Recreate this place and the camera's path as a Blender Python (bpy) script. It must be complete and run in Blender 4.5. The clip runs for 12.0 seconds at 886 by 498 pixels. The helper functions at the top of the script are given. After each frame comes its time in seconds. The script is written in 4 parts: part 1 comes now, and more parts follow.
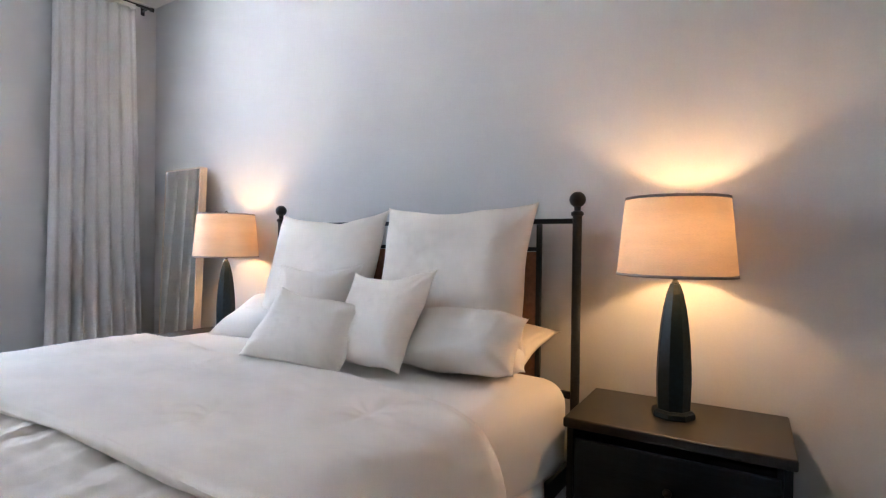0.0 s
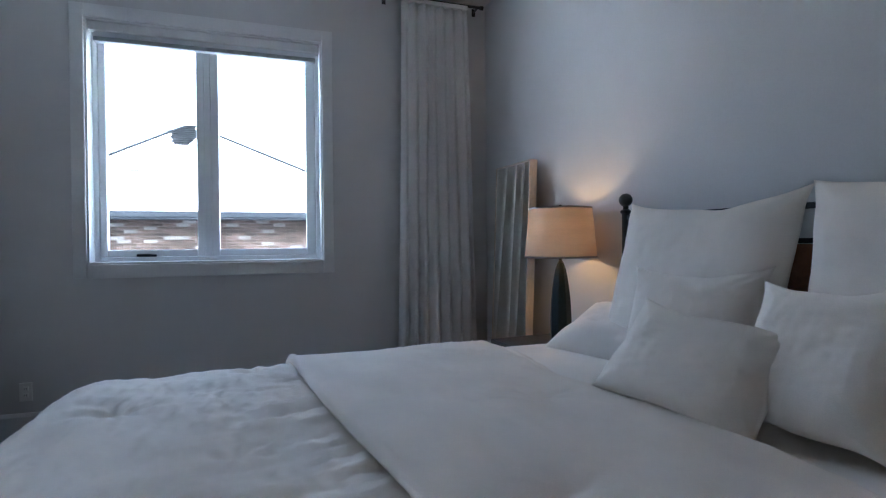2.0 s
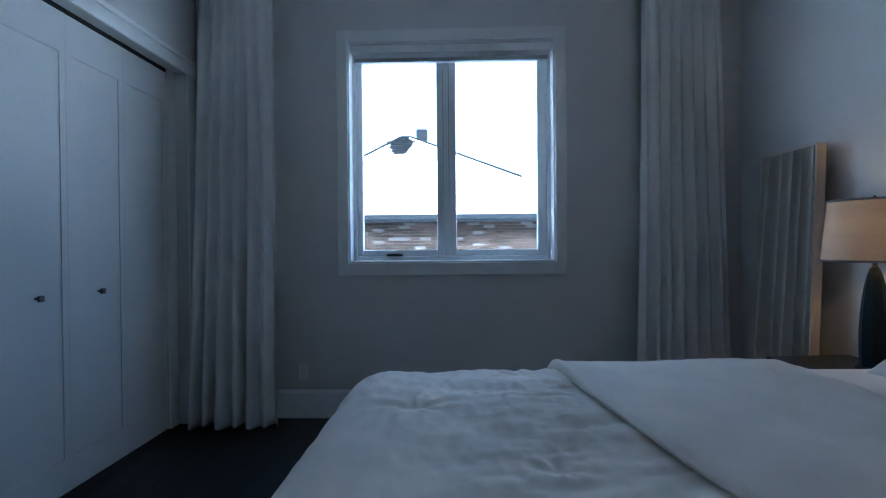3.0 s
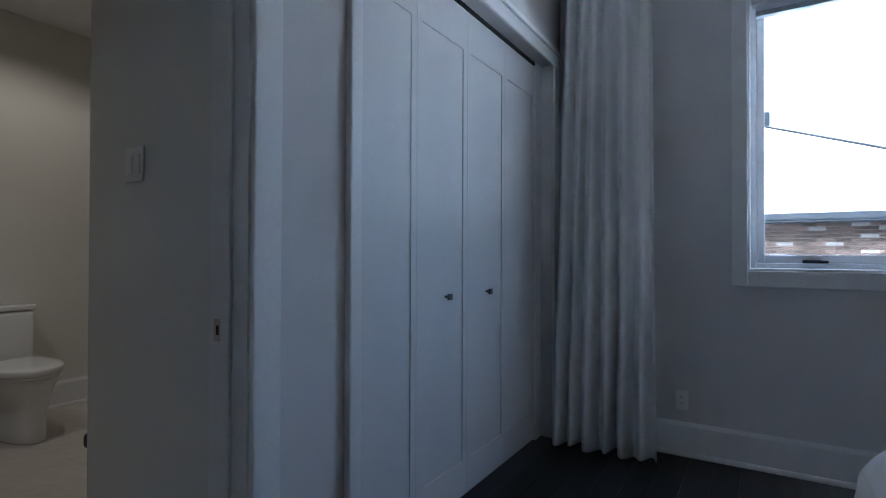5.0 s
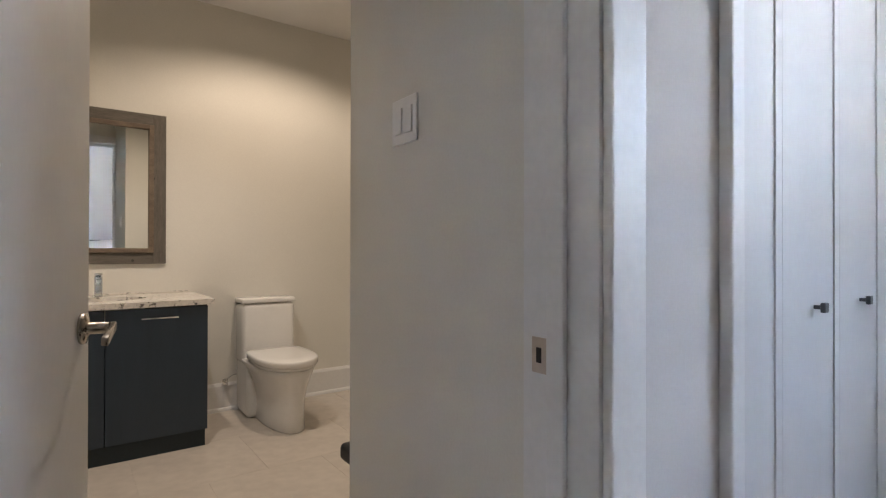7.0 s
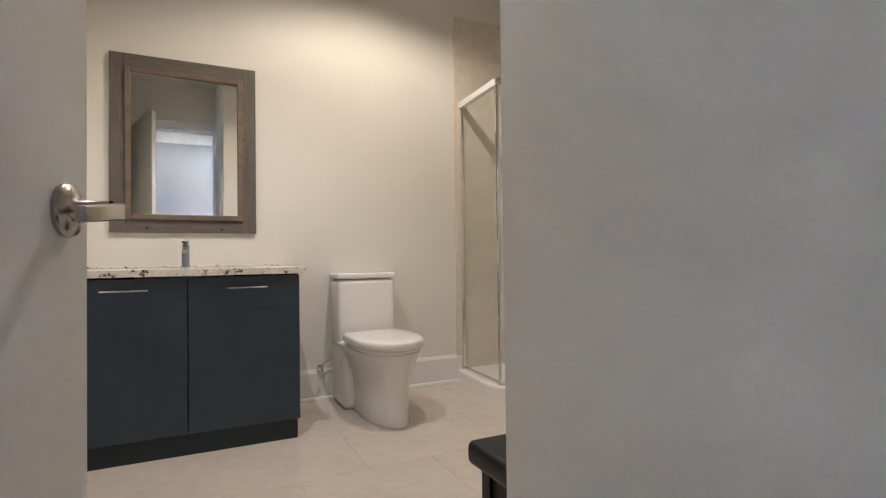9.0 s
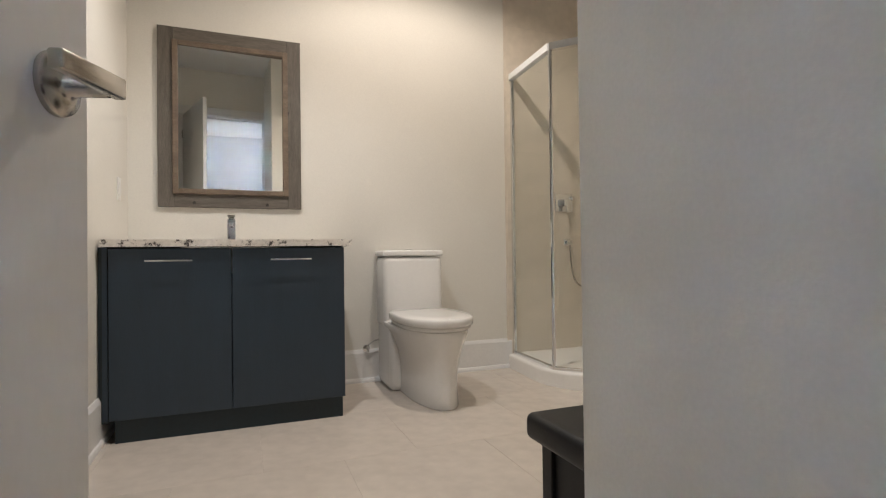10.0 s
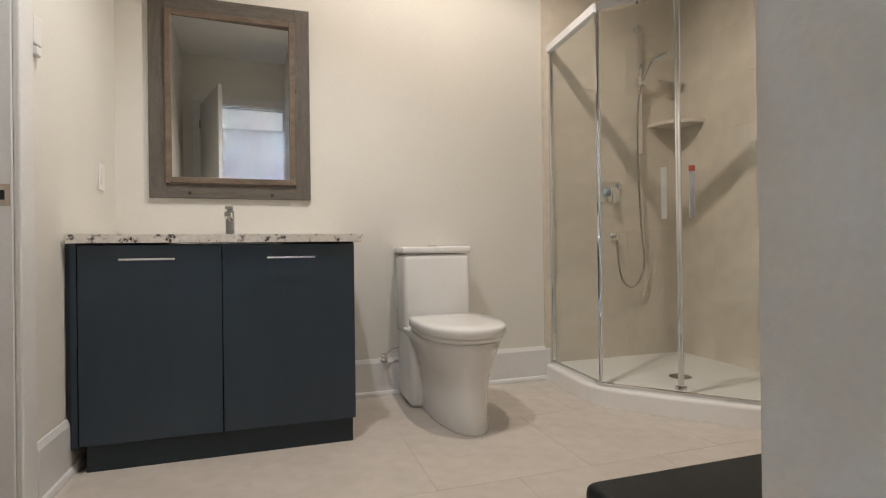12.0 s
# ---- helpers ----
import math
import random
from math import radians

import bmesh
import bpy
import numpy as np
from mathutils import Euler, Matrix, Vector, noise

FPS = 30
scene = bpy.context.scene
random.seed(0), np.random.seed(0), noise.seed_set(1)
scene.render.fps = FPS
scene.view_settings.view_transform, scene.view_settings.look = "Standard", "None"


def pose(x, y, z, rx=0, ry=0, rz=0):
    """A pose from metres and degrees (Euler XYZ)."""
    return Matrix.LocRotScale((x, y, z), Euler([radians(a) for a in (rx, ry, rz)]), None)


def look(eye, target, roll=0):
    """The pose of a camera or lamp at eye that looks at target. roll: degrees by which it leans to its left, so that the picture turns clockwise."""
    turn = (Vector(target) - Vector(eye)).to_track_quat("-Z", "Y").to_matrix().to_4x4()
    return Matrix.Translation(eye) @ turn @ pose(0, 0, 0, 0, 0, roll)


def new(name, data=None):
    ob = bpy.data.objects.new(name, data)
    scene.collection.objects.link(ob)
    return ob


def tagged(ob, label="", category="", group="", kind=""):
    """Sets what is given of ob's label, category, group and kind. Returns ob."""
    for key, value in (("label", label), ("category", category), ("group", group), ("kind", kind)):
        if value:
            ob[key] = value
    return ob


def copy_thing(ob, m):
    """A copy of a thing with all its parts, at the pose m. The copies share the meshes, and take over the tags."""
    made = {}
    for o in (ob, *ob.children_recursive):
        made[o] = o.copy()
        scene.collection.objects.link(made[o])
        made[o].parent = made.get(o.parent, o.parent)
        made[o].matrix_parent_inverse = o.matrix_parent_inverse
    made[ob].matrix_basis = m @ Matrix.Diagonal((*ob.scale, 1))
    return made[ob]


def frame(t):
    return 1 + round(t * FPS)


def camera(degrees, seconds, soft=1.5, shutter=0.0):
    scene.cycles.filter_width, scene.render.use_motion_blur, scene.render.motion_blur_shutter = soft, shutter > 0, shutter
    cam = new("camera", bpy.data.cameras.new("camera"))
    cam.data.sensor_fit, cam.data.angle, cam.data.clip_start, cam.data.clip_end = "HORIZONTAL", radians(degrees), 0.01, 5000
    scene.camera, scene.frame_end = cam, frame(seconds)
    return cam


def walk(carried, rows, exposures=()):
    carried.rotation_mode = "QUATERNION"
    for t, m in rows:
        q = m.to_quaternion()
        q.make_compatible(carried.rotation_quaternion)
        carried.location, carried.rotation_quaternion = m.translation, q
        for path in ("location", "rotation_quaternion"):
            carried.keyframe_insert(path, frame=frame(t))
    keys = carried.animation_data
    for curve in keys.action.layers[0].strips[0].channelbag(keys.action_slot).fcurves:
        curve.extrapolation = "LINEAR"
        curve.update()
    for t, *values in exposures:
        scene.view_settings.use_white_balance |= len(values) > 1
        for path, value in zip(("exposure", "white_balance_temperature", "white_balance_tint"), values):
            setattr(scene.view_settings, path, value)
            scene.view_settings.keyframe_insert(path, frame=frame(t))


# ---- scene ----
cam = camera(81.5, 12.0, soft=1.2)
PATH = [
    (0, (0.435, 0.132, 1.255), (-0.794, 1.709, 1.233), 0.7),
    (0.5, (0.276, 0.265, 1.266), (-1.099, 1.717, 1.227), 0.3),
    (1, (0.139, 0.321, 1.293), (-1.419, 1.573, 1.231), -0.4),
    (1.5, (-0.02, 0.407, 1.269), (-1.778, 1.358, 1.221), -0.7),
    (2, (-0.167, 0.345, 1.238), (-2.063, 0.976, 1.213), -0.5),
    (2.5, (-0.26, 0.205, 1.236), (-2.241, 0.48, 1.221), -0.3),
    (3, (-0.33, 0.019, 1.241), (-2.329, -0.046, 1.225), -0.5),
    (3.5, (-0.398, -0.24, 1.236), (-2.372, -0.56, 1.23), -0.7),
    (5.5, (-0.675, -0.845, 1.199), (-2.235, -2.096, 1.215), 0.0),
    (6, (-0.722, -1.03, 1.197), (-2.146, -2.434, 1.208), -0.6),
    (6.5, (-0.794, -1.223, 1.212), (-2.083, -2.752, 1.215), -0.4),
    (7, (-0.842, -1.373, 1.171), (-2.021, -2.989, 1.18), 0.1),
    (9, (-1.014, -1.99, 0.925), (-1.899, -3.783, 0.956), -0.7),
    (9.5, (-1.046, -2.075, 0.828), (-1.83, -3.914, 0.864), -0.4),
    (10, (-1.059, -2.14, 0.801), (-1.781, -4.004, 0.822), -0.7),
    (10.5, (-1.105, -2.224, 0.801), (-1.789, -4.103, 0.813), -0.8),
    (11, (-1.161, -2.349, 0.801), (-1.812, -4.241, 0.803), -0.8),
    (11.5, (-1.212, -2.459, 0.801), (-1.829, -4.362, 0.802), -0.7),
    (12, (-1.222, -2.513, 0.809), (-1.829, -4.418, 0.813), -0.7),
]
EXPOSURE = [
    (0.0, 5.52, 5800, 10), (1.0, 5.35, 5750, 10), (1.5, 4.88, 5680, 10), (2.0, 4.06, 5180, 6), (2.5, 3.55, 4750, 2),
    (3.5, 3.38, 4540, -1), (5.5, 4.3, 5450, 9), (6.0, 4.98, 5900, 11), (6.5, 5.4, 6050, 12), (7.0, 5.5, 6100, 12), (9.0, 5.9, 5600, 10), (12.0, 5.93, 5430, 9),
]
walk(cam, [(t, look(eye, aim, lean)) for t, eye, aim, lean in PATH], EXPOSURE)

# ---- world and light ----
world = bpy.data.worlds.new("overcast_sky")
scene.world = world
world.use_nodes = True
wn = world.node_tree.nodes
sky = wn.new("ShaderNodeTexSky")
sky.sky_type, sky.sun_disc = "NISHITA", False
sky.sun_elevation, sky.sun_rotation = radians(55), radians(90)
sky.air_density, sky.dust_density = 1.0, 7.0
grey = wn.new("ShaderNodeHueSaturation")
grey.inputs["Saturation"].default_value = 0.68
world.node_tree.links.new(sky.outputs[0], grey.inputs["Color"])
world.node_tree.links.new(grey.outputs[0], wn["Background"].inputs[0])
wn["Background"].inputs[1].default_value = 0.15

sun = new("sun", bpy.data.lights.new("sun", "SUN"))
sun.data.energy, sun.data.angle, sun.data.color = 0.5, radians(60), (1.0, 0.96, 0.9)
sun.matrix_world = look((6, 0, 9), (0, 0, 0))


def lamp_light(name, kind, energy, colour, m, size=0.05, spot=0):
    ob = new(name, bpy.data.lights.new(name, kind))
    ob.data.energy, ob.data.color, ob.matrix_world = energy, colour, m
    ob.data.shadow_soft_size = size
    if spot:
        ob.data.spot_size, ob.data.spot_blend = radians(spot), 0.6
    return ob


WARM = (1.0, 0.60, 0.26)
DOWN = (1.0, 0.87, 0.72)
LAMP_R, LAMP_L = (-0.04, 2.10), (-2.71, 1.89)
for (lx, ly), watts in ((LAMP_R, 0.27), (LAMP_L, 0.20)):
    lamp_light("bulb_light", "POINT", watts, WARM, pose(lx, ly, 1.29), 0.035)
DOWNLIGHTS = ((-2.0, -4.33), (-1.15, -4.05))
lamp_light("downlight", "SPOT", 1.5, (1.0, 0.78, 0.56), pose(-2.0, -4.33, 2.94), 0.03, 152).data.spot_blend = 0.4
lamp_light("downlight", "SPOT", 1.35, DOWN, pose(-1.15, -4.05, 2.94), 0.025, 112)


# ---- materials ----
def material(name, colour, rough=0.5, metal=0.0, vary=0.06, grain=40.0, broad=3.0, bump=0.05, stretch=(1, 1, 1), dark=None, rand=0.0, spec=0.5):
    """Principled with noise at two scales in colour, roughness and relief. Object coordinates in metres."""
    m = bpy.data.materials.new(name)
    m.use_nodes = True
    t, n = m.node_tree, m.node_tree.nodes
    b = n["Principled BSDF"]
    b.inputs["Roughness"].default_value, b.inputs["Metallic"].default_value = rough, metal
    b.inputs["Specular IOR Level"].default_value = spec
    co, mp = n.new("ShaderNodeTexCoord"), n.new("ShaderNodeMapping")
    mp.inputs["Scale"].default_value = stretch
    t.links.new(co.outputs["Object"], mp.inputs[0])
    fine, wide = n.new("ShaderNodeTexNoise"), n.new("ShaderNodeTexNoise")
    fine.inputs["Scale"].default_value, wide.inputs["Scale"].default_value = grain, broad
    fine.inputs["Detail"].default_value, wide.inputs["Detail"].default_value = 6, 3
    for x in (fine, wide):
        t.links.new(mp.outputs[0], x.inputs[0])
    add = n.new("ShaderNodeMath")
    t.links.new(fine.outputs[0], add.inputs[0]), t.links.new(wide.outputs[0], add.inputs[1])
    half = n.new("ShaderNodeMath")
    half.operation, half.inputs[1].default_value = "MULTIPLY", 0.5
    t.links.new(add.outputs[0], half.inputs[0])
    ramp = n.new("ShaderNodeValToRGB")
    c0 = dark or [c * (1 - vary * 1.6) for c in colour]
    c1 = colour if dark else [min(1, c * (1 + vary)) for c in colour]
    ramp.color_ramp.elements[0].position, ramp.color_ramp.elements[1].position = 0.36, 0.64
    ramp.color_ramp.elements[0].color, ramp.color_ramp.elements[1].color = (*c0, 1), (*c1, 1)
    t.links.new(half.outputs[0], ramp.inputs[0])
    last = ramp.outputs[0]
    if rand:
        oi, hs, ml = n.new("ShaderNodeObjectInfo"), n.new("ShaderNodeHueSaturation"), n.new("ShaderNodeMapRange")
        ml.inputs["To Min"].default_value, ml.inputs["To Max"].default_value = 1 - rand, 1 + rand
        t.links.new(oi.outputs["Random"], ml.inputs[0]), t.links.new(ml.outputs[0], hs.inputs["Value"])
        t.links.new(last, hs.inputs["Color"])
        last = hs.outputs[0]
    t.links.new(last, b.inputs["Base Color"])
    if bump:
        bp = n.new("ShaderNodeBump")
        bp.inputs["Strength"].default_value, bp.inputs["Distance"].default_value = min(1, bump * 4), 0.002 + bump * 0.01
        t.links.new(fine.outputs[0], bp.inputs["Height"]), t.links.new(bp.outputs[0], b.inputs["Normal"])
    return m


def glass_material(name, tint=(0.97, 0.99, 0.98)):
    m = bpy.data.materials.new(name)
    m.use_nodes = True
    t, n = m.node_tree, m.node_tree.nodes
    n.remove(n["Principled BSDF"])
    tr, gl, mx, lw, fr = n.new("ShaderNodeBsdfTransparent"), n.new("ShaderNodeBsdfGlossy"), n.new("ShaderNodeMixShader"), n.new("ShaderNodeLayerWeight"), n.new("ShaderNodeMapRange")
    pw = n.new("ShaderNodeMath")
    pw.operation, pw.inputs[1].default_value = "POWER", 4.0
    t.links.new(lw.outputs["Facing"], pw.inputs[0]), t.links.new(pw.outputs[0], fr.inputs[0])
    tr.inputs[0].default_value, gl.inputs["Roughness"].default_value = (*tint, 1), 0.01
    fr.inputs["To Min"].default_value, fr.inputs["To Max"].default_value = 0.03, 0.55
    t.links.new(fr.outputs[0], mx.inputs[0]), t.links.new(tr.outputs[0], mx.inputs[1]), t.links.new(gl.outputs[0], mx.inputs[2])
    t.links.new(mx.outputs[0], n["Material Output"].inputs[0])
    return m


def shade_material():
    m = material("linen_shade", (0.72, 0.60, 0.45), 0.9, vary=0.08, grain=120, stretch=(1, 1, 6), bump=0.08)
    t, n = m.node_tree, m.node_tree.nodes
    b = n["Principled BSDF"]
    tl, mx = n.new("ShaderNodeBsdfTranslucent"), n.new("ShaderNodeMixShader")
    tl.inputs[0].default_value, mx.inputs[0].default_value = (0.80, 0.57, 0.34, 1), 0.088
    slub, slubs, tone = n.new("ShaderNodeTexNoise"), n.new("ShaderNodeMapping"), n.new("ShaderNodeValToRGB")
    slubs.inputs["Scale"].default_value = (9, 9, 150)
    slub.inputs["Scale"].default_value, slub.inputs["Detail"].default_value = 1.0, 4
    t.links.new(n["Texture Coordinate"].outputs["Object"], slubs.inputs[0]), t.links.new(slubs.outputs[0], slub.inputs[0])
    tone.color_ramp.elements[0].position, tone.color_ramp.elements[1].position = 0.3, 0.7
    tone.color_ramp.elements[0].color, tone.color_ramp.elements[1].color = (0.62, 0.39, 0.19, 1), (0.90, 0.62, 0.34, 1)
    t.links.new(slub.outputs[0], tone.inputs[0]), t.links.new(tone.outputs[0], tl.inputs[0])
    t.links.new(b.outputs[0], mx.inputs[1]), t.links.new(tl.outputs[0], mx.inputs[2])
    t.links.new(mx.outputs[0], n["Material Output"].inputs[0])
    return m


def granite_material():
    m = material("speckled_granite", (0.80, 0.76, 0.70), 0.18, vary=0.1, grain=60, bump=0.0)
    t, n = m.node_tree, m.node_tree.nodes
    b, old = n["Principled BSDF"], n["Color Ramp"]
    co = n["Texture Coordinate"]
    v = n.new("ShaderNodeTexNoise")
    v.inputs["Scale"].default_value, v.inputs["Detail"].default_value, v.inputs["Roughness"].default_value = 34, 8, 0.75
    r = n.new("ShaderNodeValToRGB")
    r.color_ramp.elements[0].position, r.color_ramp.elements[1].position = 0.39, 0.46
    r.color_ramp.elements[0].color, r.color_ramp.elements[1].color = (0.07, 0.06, 0.06, 1), (1, 1, 1, 1)
    mx = n.new("ShaderNodeMix")
    mx.data_type, mx.blend_type = "RGBA", "MULTIPLY"
    mx.inputs[0].default_value = 1.0
    t.links.new(co.outputs["Object"], v.inputs[0]), t.links.new(v.outputs[0], r.inputs[0])
    t.links.new(old.outputs[0], mx.inputs[6]), t.links.new(r.outputs[0], mx.inputs[7])
    t.links.new(mx.outputs[2], b.inputs["Base Color"])
    return m


PAINT = material("warm_white_wall_paint", (0.645, 0.63, 0.62), 0.75, vary=0.025, grain=150, broad=1.6, bump=0.035, spec=0.25)
BATHPAINT = material("cream_wall_paint", (0.72, 0.70, 0.645), 0.7, vary=0.025, grain=150, broad=1.6, bump=0.035, spec=0.25)
CEIL = material("ceiling_paint", (0.78, 0.77, 0.76), 0.85, vary=0.02, grain=160, bump=0.05, spec=0.2)
TRIM = material("white_trim_paint", (0.76, 0.755, 0.745), 0.42, vary=0.025, grain=60, broad=2, bump=0.015)
DOORWHITE = material("white_door_paint", (0.68, 0.675, 0.67), 0.52, vary=0.015, grain=90, broad=2, stretch=(1, 1, 0.4), bump=0.012)
VINYL = material("white_vinyl", (0.82, 0.84, 0.86), 0.35, vary=0.02, bump=0.01)
GREYRAIL = material("grey_blind_rail", (0.30, 0.31, 0.33), 0.5, vary=0.05, bump=0.01)
DARKFLOOR = material("dark_stained_oak", (0.012, 0.012, 0.014), 0.48, dark=(0.006, 0.006, 0.007), grain=30, stretch=(2, 14, 14), bump=0.06, rand=0.3)
IRON = material("black_iron", (0.016, 0.018, 0.022), 0.42, vary=0.25, grain=90, bump=0.04)
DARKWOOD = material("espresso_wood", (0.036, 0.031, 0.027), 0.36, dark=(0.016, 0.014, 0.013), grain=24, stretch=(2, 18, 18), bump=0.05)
# the wood below the tabletop, with its shade put into a darker, bluer colour
DARKWOOD_SHADED = material("espresso_wood_shaded", (0.007, 0.010, 0.013), 0.5, vary=0.3, grain=24, stretch=(2, 18, 18), bump=0.05, spec=0.3)
TEAL = material("dark_slate_lamp_base", (0.006, 0.017, 0.024), 0.5, vary=0.3, grain=70, bump=0.08, spec=0.3)
SHADE = shade_material()
BAND = material("shade_trim_tape", (0.34, 0.31, 0.29), 0.8, vary=0.1, bump=0.04)
LINEN = material("white_linen", (0.90, 0.825, 0.74), 0.92, vary=0.045, grain=420, broad=5, bump=0.12, spec=0.15)
SHEET = material("white_cotton", (0.88, 0.825, 0.76), 0.9, vary=0.03, grain=500, broad=4, bump=0.08, spec=0.15)
LEATHER = material("tan_woven_panel", (0.23, 0.10, 0.055), 0.6, vary=0.2, grain=60, bump=0.1)
CURTAIN = material("grey_linen_curtain", (0.74, 0.735, 0.725), 0.95, vary=0.07, grain=260, broad=6, stretch=(1, 1, 0.15), bump=0.1, spec=0.1)
PALEWOOD = material("whitewashed_wood", (0.62, 0.53, 0.44), 0.6, vary=0.1, grain=30, stretch=(10, 10, 1), bump=0.05)
MIRROR = material("silvered_mirror", (0.90, 0.92, 0.91), 0.015, 1.0, vary=0.0, bump=0)
GREYWOOD = material("weathered_grey_wood", (0.140, 0.124, 0.104), 0.62, dark=(0.088, 0.077, 0.064), grain=22, broad=5, stretch=(1.5, 12, 12), bump=0.1)
GREYWOODV = material("weathered_grey_wood_upright", (0.140, 0.124, 0.104), 0.62, dark=(0.088, 0.077, 0.064), grain=22, broad=5, stretch=(12, 12, 1.5), bump=0.1)
BROWNWOOD = material("brown_wood_moulding", (0.19, 0.142, 0.10), 0.55, dark=(0.11, 0.082, 0.058), grain=26, stretch=(3, 8, 8), bump=0.06)
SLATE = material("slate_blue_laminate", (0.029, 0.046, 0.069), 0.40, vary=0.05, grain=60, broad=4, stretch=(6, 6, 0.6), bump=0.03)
# slate for the set-back boards, the shade of the recess included in its colour
SLATE_SHADED = material("slate_recess_shade", (0.008, 0.020, 0.028), 0.45, vary=0.12, grain=60, bump=0.03)
GRANITE = granite_material()
CERAMIC = material("white_glazed_ceramic", (0.83, 0.82, 0.80), 0.09, vary=0.012, bump=0)
CHROME = material("polished_chrome", (0.78, 0.79, 0.80), 0.07, 1.0, vary=0.02, bump=0)
NICKEL = material("brushed_nickel", (0.43, 0.40, 0.36), 0.24, 1.0, vary=0.06, grain=200, stretch=(1, 1, 10), bump=0.02)
KNOB = material("dark_nickel", (0.16, 0.16, 0.165), 0.35, 1.0, vary=0.1, bump=0.02)
BRASS = material("satin_strike_plate", (0.55, 0.47, 0.40), 0.38, 1.0, vary=0.08, bump=0.02)
ACRYLIC = material("white_acrylic_tray", (0.84, 0.83, 0.80), 0.2, vary=0.015, bump=0)
TILE = material("cream_porcelain_wall_tile", (0.66, 0.595, 0.50), 0.3, vary=0.06, grain=14, broad=4, bump=0.02, rand=0.03)
FLOORTILE = material("beige_porcelain_floor_tile", (0.61, 0.555, 0.49), 0.26, vary=0.045, grain=16, broad=4, bump=0.03, rand=0.02)
GROUT = material("pale_grout", (0.585, 0.535, 0.475), 0.9, vary=0.1, bump=0.05)
BLACKLEATHER = material("black_leather", (0.006, 0.008, 0.010), 0.46, vary=0.3, grain=260, bump=0.04, spec=0.35)
PLASTIC = material("white_switch_plastic", (0.80, 0.79, 0.77), 0.35, vary=0.01, bump=0)
TAG = material("orange_plastic_tag", (0.33, 0.075, 0.045), 0.5, vary=0.05, bump=0)
DARKGAP = material("shadow_gap_board", (0.03, 0.03, 0.03), 0.9, vary=0.1, bump=0)
BRICK = material("mixed_brown_brick", (0.088, 0.064, 0.053), 0.9, vary=0.3, grain=30, bump=0.2, rand=0.5, spec=0.1)
MORTAR = material("grey_mortar", (0.16, 0.15, 0.14), 0.95, vary=0.1, bump=0.1)
SNOW = material("snow_cover", (0.88, 0.88, 0.88), 0.7, vary=0.03, grain=8, broad=1, bump=0.1)
SHINGLE = material("grey_shingle", (0.016, 0.017, 0.019), 0.9, vary=0.25, grain=20, bump=0.2, spec=0.05)
GUTTER = material("dark_gutter_metal", (0.02, 0.023, 0.028), 0.7, vary=0.1, bump=0.02, spec=0.1)
GLASS = glass_material("clear_window_glass")
SHOWERGLASS = glass_material("clear_shower_glass", (0.97, 0.985, 0.98))


# ---- building helpers ----
def link(name, bm, mat, smooth=False, m=None):
    me = bpy.data.meshes.new(name)
    bm.normal_update()
    bm.to_mesh(me)
    bm.free()
    me.materials.append(mat)
    if smooth:
        me.shade_smooth()
    ob = new(name, me)
    if m is not None:
        ob.matrix_world = m
    return ob


def thing(name, label, category, m=None, group="", kind=""):
    ob = new(name)
    ob.empty_display_size = 0.05
    if m is not None:
        ob.matrix_world = m
    return tagged(ob, label, category, group, kind)


def part(name, bm, mat, parent, label="", smooth=False, m=None):
    ob = link(name, bm, mat, smooth)
    ob.parent = parent
    if m is not None:
        ob.matrix_local = m
    if label:
        tagged(ob, label)
    return ob


def box(x0, x1, y0, y1, z0, z1, bev=0.0, seg=2, bm=None):
    bm = bm or bmesh.new()
    r = bmesh.ops.create_cube(bm, size=1)
    for v in r["verts"]:
        v.co = Vector(((x0 + x1) / 2 + v.co.x * abs(x1 - x0), (y0 + y1) / 2 + v.co.y * abs(y1 - y0), (z0 + z1) / 2 + v.co.z * abs(z1 - z0)))
    if bev:
        es = list({e for v in r["verts"] for e in v.link_edges})
        bmesh.ops.bevel(bm, geom=es, offset=bev, segments=seg, affect="EDGES", profile=0.5)
    return bm


def boxes(rows, bev=0.0):
    bm = bmesh.new()
    for r in rows:
        box(*r, bev=bev, bm=bm)
    return bm


def lathe(profile, steps=40, bm=None, close=False):
    """Turned body from (radius, z) rows, from bottom to top."""
    bm = bm or bmesh.new()
    rings = []
    for r, z in profile:
        rings.append([bm.verts.new((r * math.cos(2 * math.pi * k / steps), r * math.sin(2 * math.pi * k / steps), z)) for k in range(steps)])
    for a, b in zip(rings, rings[1:]):
        for k in range(steps):
            bm.faces.new((a[k], a[(k + 1) % steps], b[(k + 1) % steps], b[k]))
    if close:
        bm.faces.new(rings[0][::-1])
        bm.faces.new(rings[-1])
    return bm


def tube(points, radius, steps=10, cyclic=False):
    """A round bar along points."""
    bm = bmesh.new()
    pts = [Vector(p) for p in points]
    rings, up = [], Vector((0, 0, 1))
    for k, p in enumerate(pts):
        d = (pts[min(k + 1, len(pts) - 1)] - pts[max(k - 1, 0)]).normalized()
        a = d.cross(up)
        if a.length < 0.1:
            a = d.cross(Vector((0, 1, 0)))
        a.normalize()
        b = d.cross(a)
        rings.append([bm.verts.new(p + radius * (math.cos(2 * math.pi * j / steps) * a + math.sin(2 * math.pi * j / steps) * b)) for j in range(steps)])
    for a, b in zip(rings, rings[1:]):
        for j in range(steps):
            bm.faces.new((a[j], a[(j + 1) % steps], b[(j + 1) % steps], b[j]))
    bm.faces.new(rings[0][::-1])
    bm.faces.new(rings[-1])
